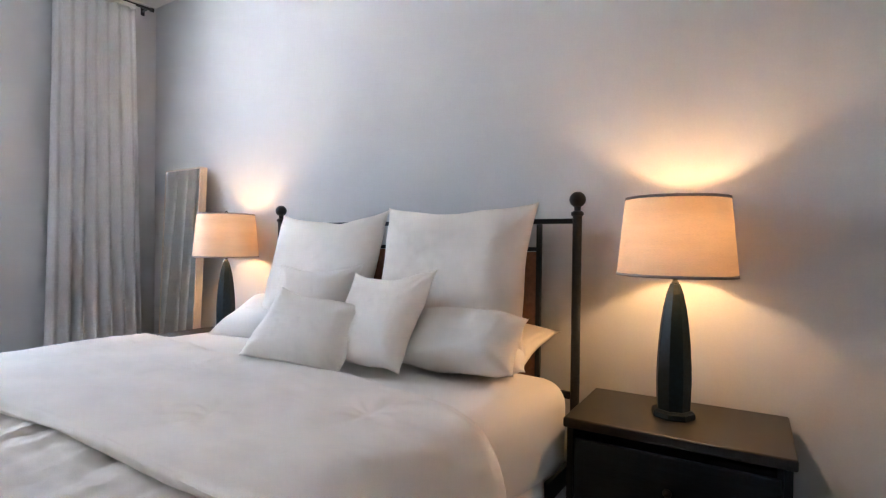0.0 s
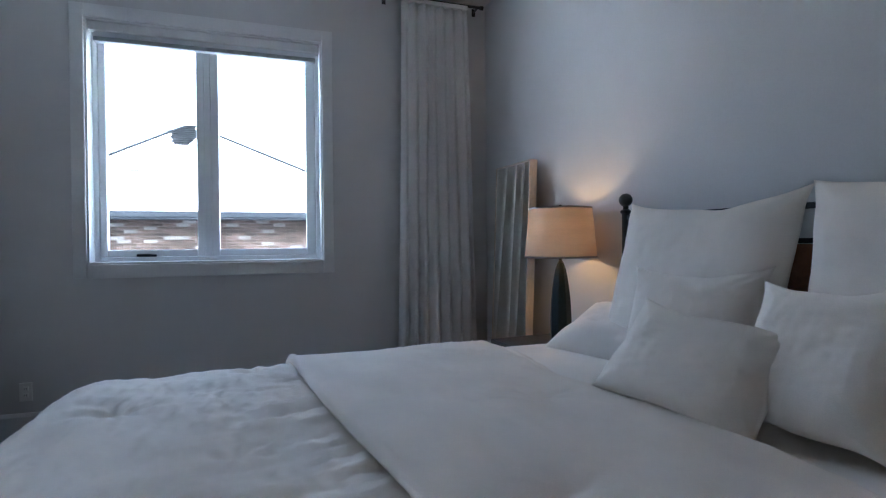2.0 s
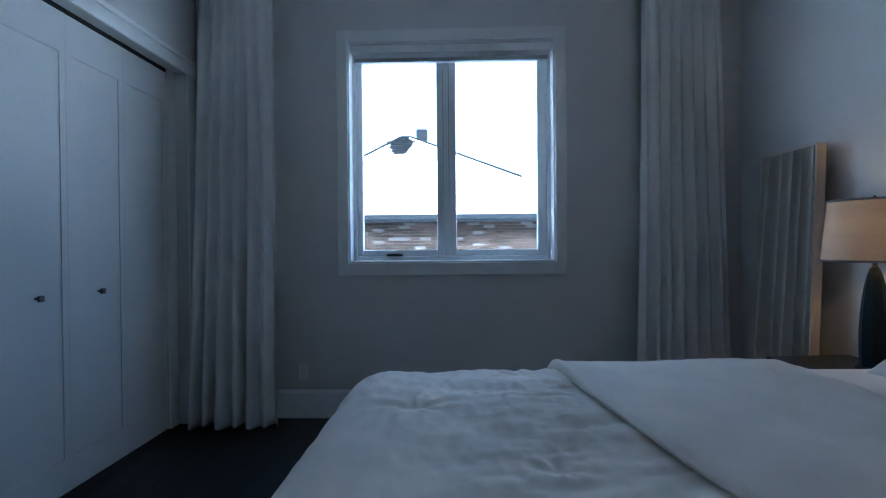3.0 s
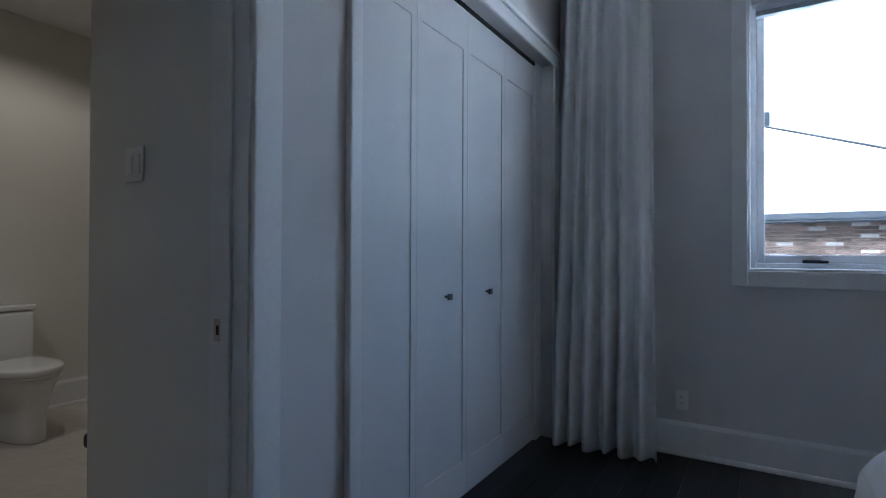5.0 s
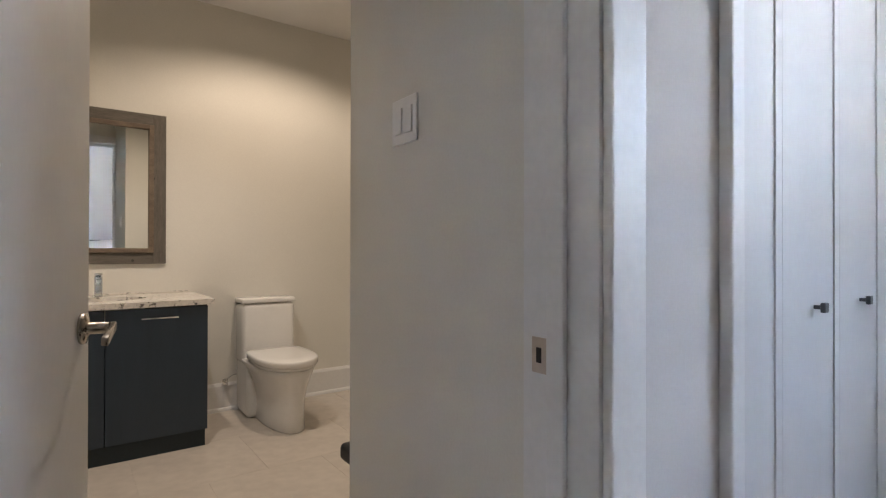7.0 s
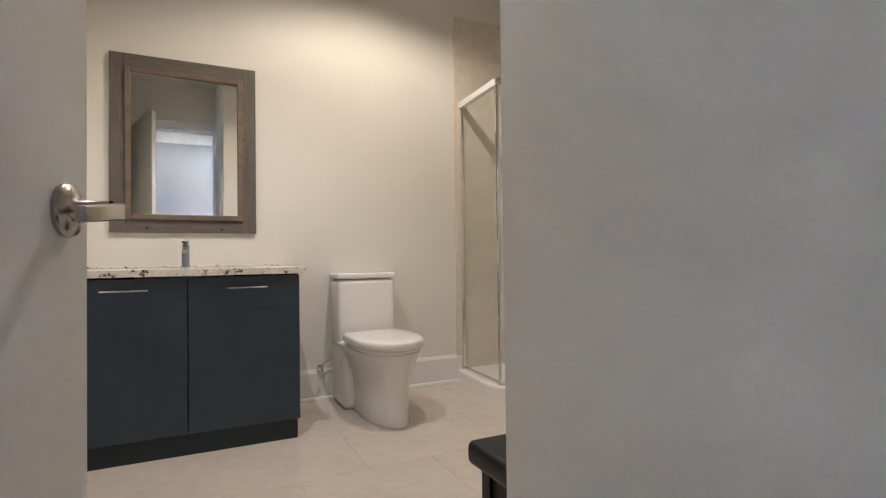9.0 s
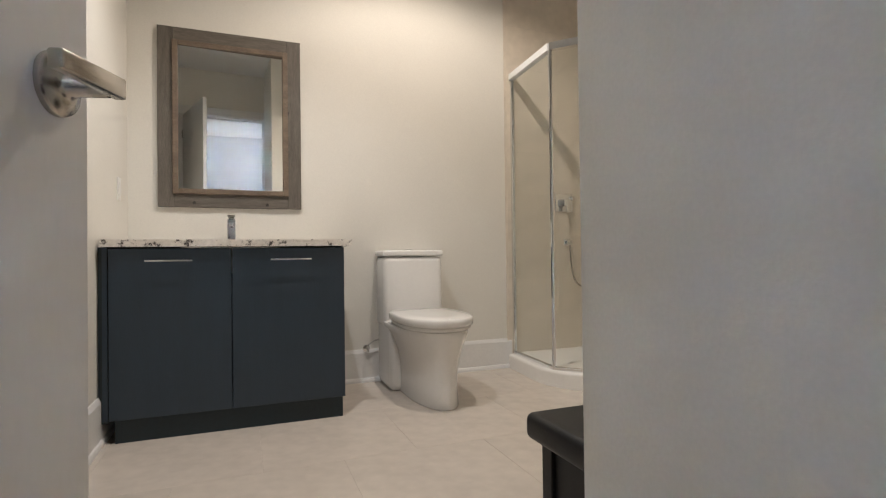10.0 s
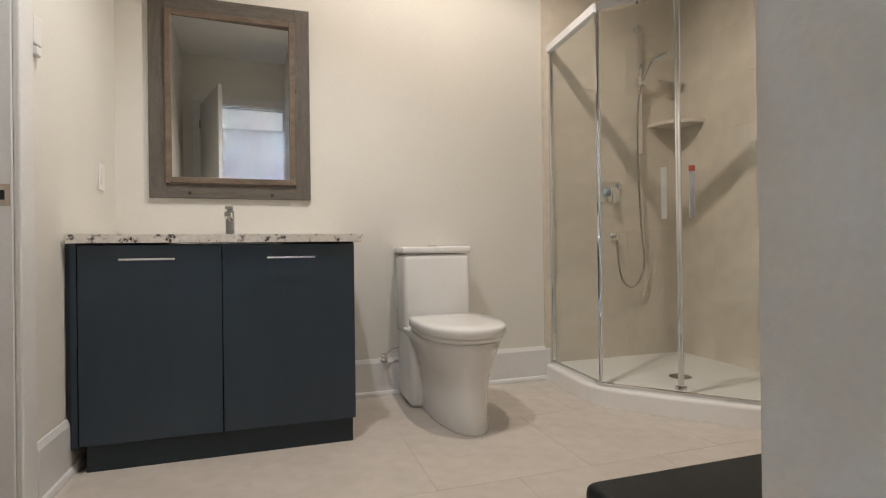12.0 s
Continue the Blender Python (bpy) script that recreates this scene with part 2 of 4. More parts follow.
    bmesh.ops.recalc_face_normals(bm, faces=bm.faces)
    return bm


def prism(outline, z0, z1, bev=0.0, seg=2):
    """Upright body over a plan outline."""
    bm = bmesh.new()
    a = [bm.verts.new((x, y, z0)) for x, y in outline]
    b = [bm.verts.new((x, y, z1)) for x, y in outline]
    n = len(outline)
    bm.faces.new(a[::-1])
    top = bm.faces.new(b)
    for k in range(n):
        bm.faces.new((a[k], a[(k + 1) % n], b[(k + 1) % n], b[k]))
    bmesh.ops.recalc_face_normals(bm, faces=bm.faces)
    if bev:
        bmesh.ops.bevel(bm, geom=list(top.edges), offset=bev, segments=seg, affect="EDGES", profile=0.5)
    return bm


def sphere(x, y, z, r, bm=None, squash=1.0):
    bm = bm or bmesh.new()
    bmesh.ops.create_uvsphere(bm, u_segments=20, v_segments=12, radius=r, matrix=Matrix.Translation((x, y, z)) @ Matrix.Diagonal((1, 1, squash, 1)))
    return bm


def structure(name, bm, mat, label, category, smooth=False):
    return tagged(link(name, bm, mat, smooth), label, category, kind="structure")


# ---- the rooms ----
HB, HT = 3.14, 2.96                       # ceilings of bedroom and bathroom
WX, CY, BX = -4.02, -1.88, -1.52          # window wall, closet wall, side of the bathroom entry
LX, KY, RX = -0.47, -5.37, -3.82          # bathroom: side wall, back wall, shower wall
JX = -0.65                                # hinge side of the bathroom doorway
TURN = 5.0                                # the bed wall stands a little askew
bedwall_y = lambda x: 2.23 + (x + 1.42) * math.tan(radians(TURN))

structure("wall_bed", prism([(WX - 0.15, bedwall_y(WX - 0.15)), (1.75, bedwall_y(1.75)), (1.75, bedwall_y(1.75) + 0.15), (WX - 0.15, bedwall_y(WX - 0.15) + 0.15)], 0, HB), PAINT, "warm white painted wall behind the bed", "wall")
WY0, WY1, WZ0, WZ1 = -0.778, 0.703, 1.115, 2.70
structure("wall_window", boxes([
    (WX - 0.22, WX, -5.6, WY0, 0, HB), (WX - 0.22, WX, WY1, bedwall_y(WX), 0, HB), (WX - 0.22, WX, WY0, WY1, 0, WZ0), (WX - 0.22, WX, WY0, WY1, WZ1, HB)]),
    PAINT, "warm white painted wall around the window", "wall")
structure("wall_closet", boxes([
    (-1.91, BX - 0.012, CY - 0.16, CY, 0, HB), (BX - 0.012, JX + 0.012, CY - 0.16, CY, 2.45, HB), (JX + 0.012, 1.6, CY - 0.16, CY, 0, HB), (-3.86, -1.91, CY - 0.16, CY, 2.45, HB), (WX, -3.86, CY - 0.16, CY, 0, HB)]),
    PAINT, "warm white painted wall with closet and bathroom doorway", "wall")
structure("wall_right", box(1.6, 1.75, CY - 0.16, bedwall_y(1.6), 0, HB), PAINT, "plain warm white bedroom wall", "wall")
structure("wall_bath_entry", boxes([(BX - 0.1, BX, -2.77, CY - 0.16, 0, HB), (WX, BX - 0.1, -2.77, -2.67, 0, HB)]), BATHPAINT, "cream painted wall around the closet back", "wall")
D0, D1 = -4.355, -3.55
structure("wall_bath_side", boxes([(LX, LX + 0.14, KY, D0 - 0.012, 0, HB), (LX, LX + 0.14, D1 + 0.012, CY - 0.16, 0, HB), (LX, LX + 0.14, D0 - 0.012, D1 + 0.012, 2.45, HB)]), BATHPAINT, "cream painted wall with a second doorway", "wall")
structure("wall_bath_back", box(WX, LX + 0.14, KY - 0.15, KY, 0, HB), BATHPAINT, "cream painted wall behind vanity and toilet", "wall")
structure("wall_bath_shower", box(WX, RX, KY, -2.77, 0, HB), BATHPAINT, "cream painted wall beside the shower", "wall")
structure("wall_door_lining", box(JX + 0.012, LX, CY - 0.166, CY - 0.161, 0, HB), BATHPAINT, "cream painted strip beside the doorway", "wall")
structure("wall_over_door", box(BX, JX + 0.012, CY - 0.166, CY - 0.161, 2.50, HB), BATHPAINT, "cream painted wall above the doorway", "wall")
structure("ceiling_bedroom", prism([(WX - 0.22, CY - 0.16), (1.75, CY - 0.16), (1.75, bedwall_y(1.75) + 0.15), (WX - 0.22, bedwall_y(WX - 0.22) + 0.15)], HB, HB + 0.12), CEIL, "plain white bedroom ceiling", "ceiling")
structure("ceiling_bath", box(WX, LX + 0.14, KY - 0.15, CY - 0.16, HT, HT + 0.1), CEIL, "plain white bathroom ceiling", "ceiling")
floor_bed = structure("floor_bedroom", box(WX - 0.1, 1.7, CY - 0.10, 2.5, -0.12, -0.012), DARKGAP, "dark stained oak plank floor", "floor")
floor_bath = structure("floor_bath", box(WX, LX + 0.1, KY - 0.1, CY - 0.10, -0.12, -0.0014), GROUT, "beige porcelain tile floor", "floor")
structure("wall_closet_inside", boxes([(-4.0, -1.62, -2.66, -2.62, 0, HB)]), PAINT, "plain closet back", "wall")
# hall behind the second doorway
structure("wall_hall", boxes([(0.9, 1.0, -5.4, CY - 0.16, 0, HB), (LX + 0.14, 0.9, -5.5, -5.4, 0, HB)]), PAINT, "plain hall wall beyond the doorway", "wall")
structure("floor_hall", box(LX + 0.1, 1.0, -5.4, CY - 0.16, -0.1, 0.0), DARKFLOOR, "dark hall floor beyond the doorway", "floor")
structure("ceiling_hall", box(LX + 0.14, 1.0, -5.5, CY - 0.16, HT, HT + 0.1), CEIL, "plain hall ceiling", "ceiling")


def skirting(name, p, q, side, mat=TRIM, h=0.20):
    """Tall moulded baseboard with a shoe strip between two plan points; side: the way it faces."""
    a, b = Vector((*p, 0)), Vector((*q, 0))
    n = Vector((*side, 0)).normalized()
    prof = [(0, 0), (0.027, 0), (0.027, 0.012), (0.022, 0.024), (0.015, 0.028), (0.015, h - 0.022), (0.011, h - 0.012), (0.006, h), (0, h)]
    bm = bmesh.new()
    rows = [[bm.verts.new(o + n * d + Vector((0, 0, z))) for d, z in prof] for o in (a, b)]
    for k in range(len(prof) - 1):
        bm.faces.new((rows[0][k], rows[0][k + 1], rows[1][k + 1], rows[1][k]))
    bm.faces.new(rows[0])
    bm.faces.new(rows[1][::-1])
    bmesh.ops.recalc_face_normals(bm, faces=bm.faces)
    return structure(name, bm, mat, "white moulded baseboard with shoe strip", "baseboard")


skirting("baseboard", (WX, CY), (WX, bedwall_y(WX)), (1, 0))
skirting("baseboard", (WX, bedwall_y(WX)), (1.6, bedwall_y(1.6)), (math.sin(radians(TURN)), -math.cos(radians(TURN))))
skirting("baseboard", (BX - 0.1, CY), (-1.91, CY), (0, 1))
skirting("baseboard", (JX + 0.1, CY), (1.6, CY), (0, 1))
skirting("baseboard", (-1.57, KY), (-2.82, KY), (0, 1), h=0.205)
skirting("baseboard", (LX, KY), (LX, D0 - 0.11), (-1, 0), h=0.205)
skirting("baseboard", (LX, D1 + 0.11), (LX, CY - 0.17), (-1, 0), h=0.205)
skirting("baseboard", (BX - 0.1, -2.77), (RX, -2.77), (0, -1), h=0.205)
skirting("baseboard", (RX, -4.2), (RX, -2.77), (1, 0), h=0.205)


# ---- window ----
def window_unit():
    w = thing("window_1", "white vinyl double casement window with raised blind", "window", kind="structure")
    fx = WX - 0.10
    cz = 0.078
    for name, b in (("casing", (WX + 0.001, WX + 0.018, WY0 - cz, WY0, WZ0 - 0.09, WZ1 + 0.085)), ("casing", (WX + 0.001, WX + 0.018, WY1, WY1 + cz, WZ0 - 0.09, WZ1 + 0.085)),
                    ("casing", (WX + 0.001, WX + 0.0185, WY0, WY1, WZ1, WZ1 + 0.085)), ("casing", (WX + 0.001, WX + 0.0185, WY0, WY1, WZ0 - 0.09, WZ0))):
        part(name, box(*b, bev=0.004), TRIM, w)
    for name, b in (("reveal", (fx, WX + 0.004, WY0, WY0 + 0.012, WZ0, WZ1)), ("reveal", (fx, WX + 0.004, WY1 - 0.012, WY1, WZ0, WZ1)),
                    ("reveal", (fx, WX + 0.004, WY0 + 0.012, WY1 - 0.012, WZ1 - 0.012, WZ1)), ("sill", (fx, WX + 0.012, WY0 + 0.012, WY1 - 0.012, WZ0, WZ0 + 0.014))):
        part(name, box(*b, bev=0.003), TRIM, w)
    a0, a1, b0, b1 = WY0 + 0.012, WY1 - 0.012, WZ0 + 0.014, WZ1 - 0.012
    fr = part("window_frame", boxes([(fx - 0.08, fx, a0, a0 + 0.03, b0, b1), (fx - 0.08, fx, a1 - 0.03, a1, b0, b1), (fx - 0.08, fx, a0 + 0.03, a1 - 0.03, b0, b0 + 0.03), (fx - 0.08, fx, a0 + 0.03, a1 - 0.03, b1 - 0.03, b1)], bev=0.004), VINYL, w)
    part("mullion", boxes([(fx - 0.078, fx - 0.056, -0.128, -0.020, b0 + 0.03, b1 - 0.03), (fx - 0.056, fx - 0.002, -0.094, -0.054, b0 + 0.03, b1 - 0.03)], bev=0.003), VINYL, w)
    part("frame_stop", boxes([(fx - 0.079, fx - 0.062, a0 + 0.02, a0 + 0.05, b0 + 0.02, b1 - 0.02), (fx - 0.079, fx - 0.062, a1 - 0.06, a1 - 0.02, b0 + 0.02, b1 - 0.02),
                              (fx - 0.079, fx - 0.062, a0 + 0.05, a1 - 0.06, b0 + 0.02, b0 + 0.055), (fx - 0.079, fx - 0.062, a0 + 0.05, a1 - 0.06, b1 - 0.055, b1 - 0.02)]), VINYL, w)
    for s0, s1, g0, g1 in ((a0 + 0.031, -0.095, 0.040, 0.050), (-0.053, a1 - 0.031, 0.050, 0.066)):
        t0, t1, g = b0 + 0.031, b1 - 0.031, 0.045
        sash = part("sash", boxes([(fx - 0.060, fx - 0.012, s0, s0 + g0, t0, t1), (fx - 0.060, fx - 0.012, s1 - g1, s1, t0, t1), (fx - 0.060, fx - 0.012, s0 + g0, s1 - g1, t0, t0 + g), (fx - 0.060, fx - 0.012, s0 + g0, s1 - g1, t1 - g, t1)], bev=0.004), VINYL, w)
        pane = part("pane", box(fx - 0.04, fx - 0.034, s0 + g0 - 0.008, s1 - g1 + 0.008, t0 + g - 0.008, t1 - g + 0.008), GLASS, sash)
        pane.visible_shadow = False
    crank = part("crank", boxes([(fx - 0.002, fx + 0.022, -0.52, -0.40, b0 + 0.030, b0 + 0.046), (fx + 0.022, fx + 0.034, -0.515, -0.43, b0 + 0.036, b0 + 0.050)], bev=0.005), GUTTER, w, "dark folding crank handle")
    part("lock", boxes([(fx - 0.012, fx + 0.012, a1 - 0.03, a1 - 0.012, 1.52, 1.60), (fx + 0.01, fx + 0.02, a1 - 0.03, a1 - 0.016, 1.545, 1.62)], bev=0.004), VINYL, w)
    return w


window_unit()


def window_blind():
    b = thing("window_blind", "raised slat blind stacked under the window head", "blind", pose(WX - 0.055, (WY0 + WY1) / 2, 2.60))
    part("cassette", box(-0.020, 0.048, -0.722, 0.722, 0.028, 0.086, 0.006, 3), TRIM, b, "closed white blind cassette")
    part("maker_plate", box(0.048, 0.0495, -0.13, 0.02, 0.052, 0.056), PLASTIC, b)
    for k in range(6):
        part("slat", box(-0.022, 0.026, -0.70, 0.70, 0.000 + k * 0.0046, 0.0022 + k * 0.0046), VINYL, b)
    part("bottom_rail", box(-0.022, 0.028, -0.70, 0.70, -0.034, -0.004, 0.004), GREYRAIL, b, "grey bottom rail")
    for y in (-0.5, 0.5):
        part("lift_cord", box(0.029, 0.031, y - 0.002, y + 0.002, -0.01, 0.03), VINYL, b)


window_blind()


# ---- curtains and rods ----
def curtain(label, y0, y1, x_top, x_bot, folds, seed, z0, z1):
    """One pleated drape: a thick wavy sheet that opens out towards its hem."""
    rnd = random.Random(seed)
    n, h = folds * 14, 40
    amp = [rnd.uniform(0.7, 1.3) for _ in range(folds + 2)]
    ph = [rnd.uniform(-0.5, 0.5) for _ in range(folds + 2)]
    c = thing("curtain", label, "curtain")
    bm = bmesh.new()
    rows = []
    for j in range(h + 1):
        v = j / h
        row = []
        for i in range(n + 1):
            u = i / n
            k = min(int(u * folds), folds - 1)
            wgt = u * folds - k
            a = amp[k] * (1 - wgt) + amp[k + 1] * wgt
            q = ph[k] * (1 - wgt) + ph[k + 1] * wgt
            spread = 0.80 + 0.20 * v
            y = (y0 + y1) / 2 + (u - 0.5) * (y1 - y0) * spread + 0.005 * math.sin(4 * v + 5 * q + 7 * u)
            depth = (0.020 + 0.034 * v) * a
            x = x_top + (x_bot - x_top) * v + depth * math.sin(2 * math.pi * folds * u + q * v * 2.2) + 0.012 * v * math.sin(4 * math.pi * u + seed)
            z = z1 + (z0 + 0.012 * math.sin(2 * math.pi * folds * u * 0.5 + seed) + 0.006 - z1) * v
            row.append(bm.verts.new((x, y, z)))
        rows.append(row)
    for a, b in zip(rows, rows[1:]):
        for i in range(n):
            bm.faces.new((a[i], b[i], b[i + 1], a[i + 1]))
    bmesh.ops.recalc_face_normals(bm, faces=bm.faces)
    ob = part("drape", bm, CURTAIN, c, smooth=True)
    so = ob.modifiers.new("thickness", "SOLIDIFY")
    so.thickness = 0.004
    hem = bmesh.new()
    part("header", box(x_top - 0.03, x_top + 0.03, (y0 + y1) / 2 - (y1 - y0) * 0.4, (y0 + y1) / 2 + (y1 - y0) * 0.4, z1 - 0.01, z1 + 0.02, 0.006, bm=hem), CURTAIN, c)
    return c


curtain("floor length grey linen curtain in the closet corner", -1.85, -1.215, -3.90, -3.77, 6, 3, 0.012, 3.04)
curtain("floor length grey linen curtain beside the floor mirror", 1.22, 1.865, -3.91, -3.88, 7, 7, 0.012, 3.04)


def rod(y0, y1, x):
    r = thing("curtain_rod", "thin black curtain rod close to the ceiling", "curtain rod")
    part("bar", tube([(x, y0, 3.075), (x, (y0 + y1) / 2, 3.075), (x, y1, 3.075)], 0.011), IRON, r)
    for y in (y0 + 0.02, y1 - 0.03):
        part("bracket", boxes([(WX, x, y - 0.006, y + 0.006, 3.07, 3.082), (WX, WX + 0.006, y - 0.015, y + 0.015, 3.045, 3.105)], bev=0.002), IRON, r)
    for y in (y0, y1):
        part("end_cap", tube([(x, y - 0.012, 3.075), (x, y + 0.012, 3.075)], 0.016), IRON, r)


rod(-1.85, -1.15, -3.92)
rod(1.15, 1.93, -3.92)


# ---- closet ----
def closet():
    c = thing("door_closet", "white four leaf folding closet doors with small knobs", "closet door", kind="structure")
    y, xs = -1.965, (-1.935, -2.43, -2.873, -3.316, -3.76)
    for i, (a, b) in enumerate(zip(xs, xs[1:])):
        x0, x1, z0, z1, s = b + 0.0007, a - 0.0007, 0.012, 2.425, 0.040
        bm = bmesh.new()
        for r in ((x0, x0 + s, y - 0.03, y, z0, z1), (x1 - s, x1, y - 0.03, y, z0, z1), (x0 + s, x1 - s, y - 0.03, y, z0, z0 + 0.17), (x0 + s, x1 - s, y - 0.03, y, 2.222, z1), (x0 + s, x1 - s, y - 0.03, y - 0.0055, z0 + 0.17, 2.222)):
            box(*r, bm=bm)
        leaf = part("door_leaf", bm, DOORWHITE, c)
        if i in (1, 2):
            kx = (-2.675, -3.095)[i - 1]
            kb = part("knob", boxes([(kx - 0.006, kx + 0.006, y - 0.010, y + 0.016, 0.998, 1.010)]), KNOB, leaf, "small square dark nickel knob")
            box(kx - 0.015, kx + 0.015, y + 0.014, y + 0.028, 0.989, 1.019, 0.003, bm=(b2 := bmesh.new()))
            part("knob_face", b2, KNOB, leaf)
    part("jamb", box(-3.86, -3.762, y - 0.04, y + 0.012, 0, 2.45, 0.003), TRIM, c)
    part("jamb", box(-1.935, -1.912, y - 0.04, y - 0.005, 0, 2.45), TRIM, c)
    part("head_track", box(-3.76, -1.935, y - 0.04, y + 0.004, 2.428, 2.45), DARKGAP, c)
    part("head_casing", box(-3.95, -1.889, CY + 0.001, CY + 0.022, 2.44, 2.54, 0.006), TRIM, c)
    part("head_moulding", box(-3.95, -1.875, CY + 0.022, CY + 0.04, 2.515, 2.545, 0.006), TRIM, c)
    part("casing", box(-1.945, -1.89, CY + 0.001, CY + 0.030, 0, 2.44, 0.006), TRIM, c)
    part("casing", box(-3.95, -3.86, CY + 0.001, CY + 0.02, 0, 2.44, 0.004), TRIM, c)
    part("closet_bottom", box(-3.86, -1.91, CY - 0.16, CY, -0.005, 0.004), DARKFLOOR, c)


closet()


# ---- doors ----
def lever(side):
    """Round rose with a flat lever that points back to the hinge; local: x along the leaf, y out of its face."""
    bm = lathe([(0.035, 0), (0.036, 0.004), (0.034, 0.010), (0.020, 0.014), (0.0135, 0.017), (0.0135, 0.056)], 28)
    bmesh.ops.rotate(bm, verts=bm.verts, matrix=Matrix.Rotation(radians(-90 * side), 3, "X"))
    arm = bmesh.new()
    box(-0.122, 0.016, side * 0.054, side * 0.068, -0.012, 0.012, 0.003, bm=arm)
    for v in arm.verts:                    # the flat lever narrows and dips towards its tip
        u = max(0, (0.016 - v.co.x) / 0.134)
        v.co.z = v.co.z * (1 - 0.22 * u) - 0.014 * u * u
        v.co.y += side * 0.010 * u * u
    return bm, arm


def door(name, label, m, width, swing_face):
    """A slab leaf hung at its local origin, along local +x, 35 mm thick; both sides carry levers."""
    d = thing(name, label, "door", m, kind="structure")
    part("leaf", box(0.003, width, -0.0175, 0.0175, 0.008, 2.412, 0.002), DOORWHITE, d)
    for s in (1, -1):
        rose, arm = lever(s)
        h = part("lever_rose", rose, NICKEL, d, "brushed nickel rose", True, pose(width - 0.065, s * 0.0175, 0.992))
        part("lever_arm", arm, NICKEL, h, "brushed nickel lever", True)
    part("latch_plate", box(width - 0.0005, width + 0.0015, -0.012, 0.012, 0.97, 1.03, 0.001), BRASS, d)
    for z in (0.22, 1.2, 2.2):
        part("hinge", tube([(0.0, swing_face * 0.021, z - 0.045), (0.0, swing_face * 0.021, z + 0.045)], 0.006), NICKEL, d)
    return d


def jamb_set(name, label, rows, casings, stops, strike=None):
    j = thing(name, label, "door frame", kind="structure")
    for r in rows:
        part("jamb", box(*r, bev=0.002), TRIM, j)
    for r in stops:
        part("stop", box(*r, bev=0.003), TRIM, j)
    for r in casings:
        part("casing", box(*r, bev=0.005), TRIM, j)
    if strike:
        for r in strike:
            sp = part("strike_plate", box(*r, bev=0.0008), BRASS, j, "satin metal strike plate")
            x0, x1, y0, y1, z0, z1 = r
            if x1 - x0 < y1 - y0:
                hole = (x1 - 0.0008, x1 + 0.0006, y0 + 0.011, y1 - 0.011, z0 + 0.018, z1 - 0.018)
            else:
                hole = (x0 + 0.013, x1 - 0.013, y1 - 0.0008, y1 + 0.0006, z0 + 0.018, z1 - 0.018)
            part("latch_hole", box(*hole), DARKGAP, sp)
    return j


WB = CY - 0.161
door("door_bathroom", "open white slab door with brushed nickel lever", pose(JX - 0.006, CY - 0.178, 0, 0, 0, -90 - 14.3), 0.850, 1)
jamb_set("trim_bath_door", "white painted frame of the bathroom doorway",
         [(BX - 0.012, BX + 0.006, WB - 0.004, CY + 0.001, 0, 2.45), (JX - 0.006, JX + 0.012, WB - 0.004, CY + 0.001, 0, 2.45), (BX + 0.006, JX - 0.006, WB - 0.004, CY + 0.001, 2.43, 2.45)],
         [(BX - 0.095, BX, CY + 0.0012, CY + 0.020, 0, 2.44), (JX, JX + 0.095, CY + 0.0012, CY + 0.020, 0, 2.44), (BX - 0.095, JX + 0.095, CY + 0.0012, CY + 0.021, 2.44, 2.53),
          (JX, JX + 0.09, WB - 0.026, WB - 0.0055, 0, 2.44), (BX + 0.001, JX + 0.09, WB - 0.027, WB - 0.0055, 2.44, 2.53)],
         [(BX + 0.006, BX + 0.018, CY - 0.100, CY - 0.062, 0, 2.43), (JX - 0.018, JX - 0.006, CY - 0.100, CY - 0.062, 0, 2.43), (BX + 0.018, JX - 0.018, CY - 0.100, CY - 0.062, 2.418, 2.43)],
         [(BX + 0.0058, BX + 0.0078, -2.022, -1.988, 0.957, 1.02)])
door("door_hall", "white slab door standing ajar to the hall", pose(LX + 0.125, D1 - 0.004, 0, 0, 0, -90 + 14), 0.81, -1)
jamb_set("trim_hall_door", "white painted frame of the hall doorway",
         [(LX - 0.001, LX + 0.145, D0 - 0.012, D0 + 0.006, 0, 2.45), (LX - 0.001, LX + 0.145, D1 - 0.006, D1 + 0.012, 0, 2.45), (LX - 0.001, LX + 0.145, D0 + 0.006, D1 - 0.006, 2.43, 2.45)],
         [(LX - 0.020, LX - 0.0012, D0 - 0.095, D0, 0, 2.44), (LX - 0.020, LX - 0.0012, D1, D1 + 0.095, 0, 2.44), (LX - 0.021, LX - 0.0012, D0 - 0.095, D1 + 0.095, 2.44, 2.53)],
         [(LX + 0.05, LX + 0.09, D0 + 0.006, D0 + 0.018, 0, 2.43), (LX + 0.05, LX + 0.09, D1 - 0.018, D1 - 0.006, 0, 2.43), (LX + 0.05, LX + 0.09, D0 + 0.018, D1 - 0.018, 2.418, 2.43)],
         [(LX + 0.004, LX + 0.044, D0 + 0.0058, D0 + 0.0078, 0.955, 1.02)])


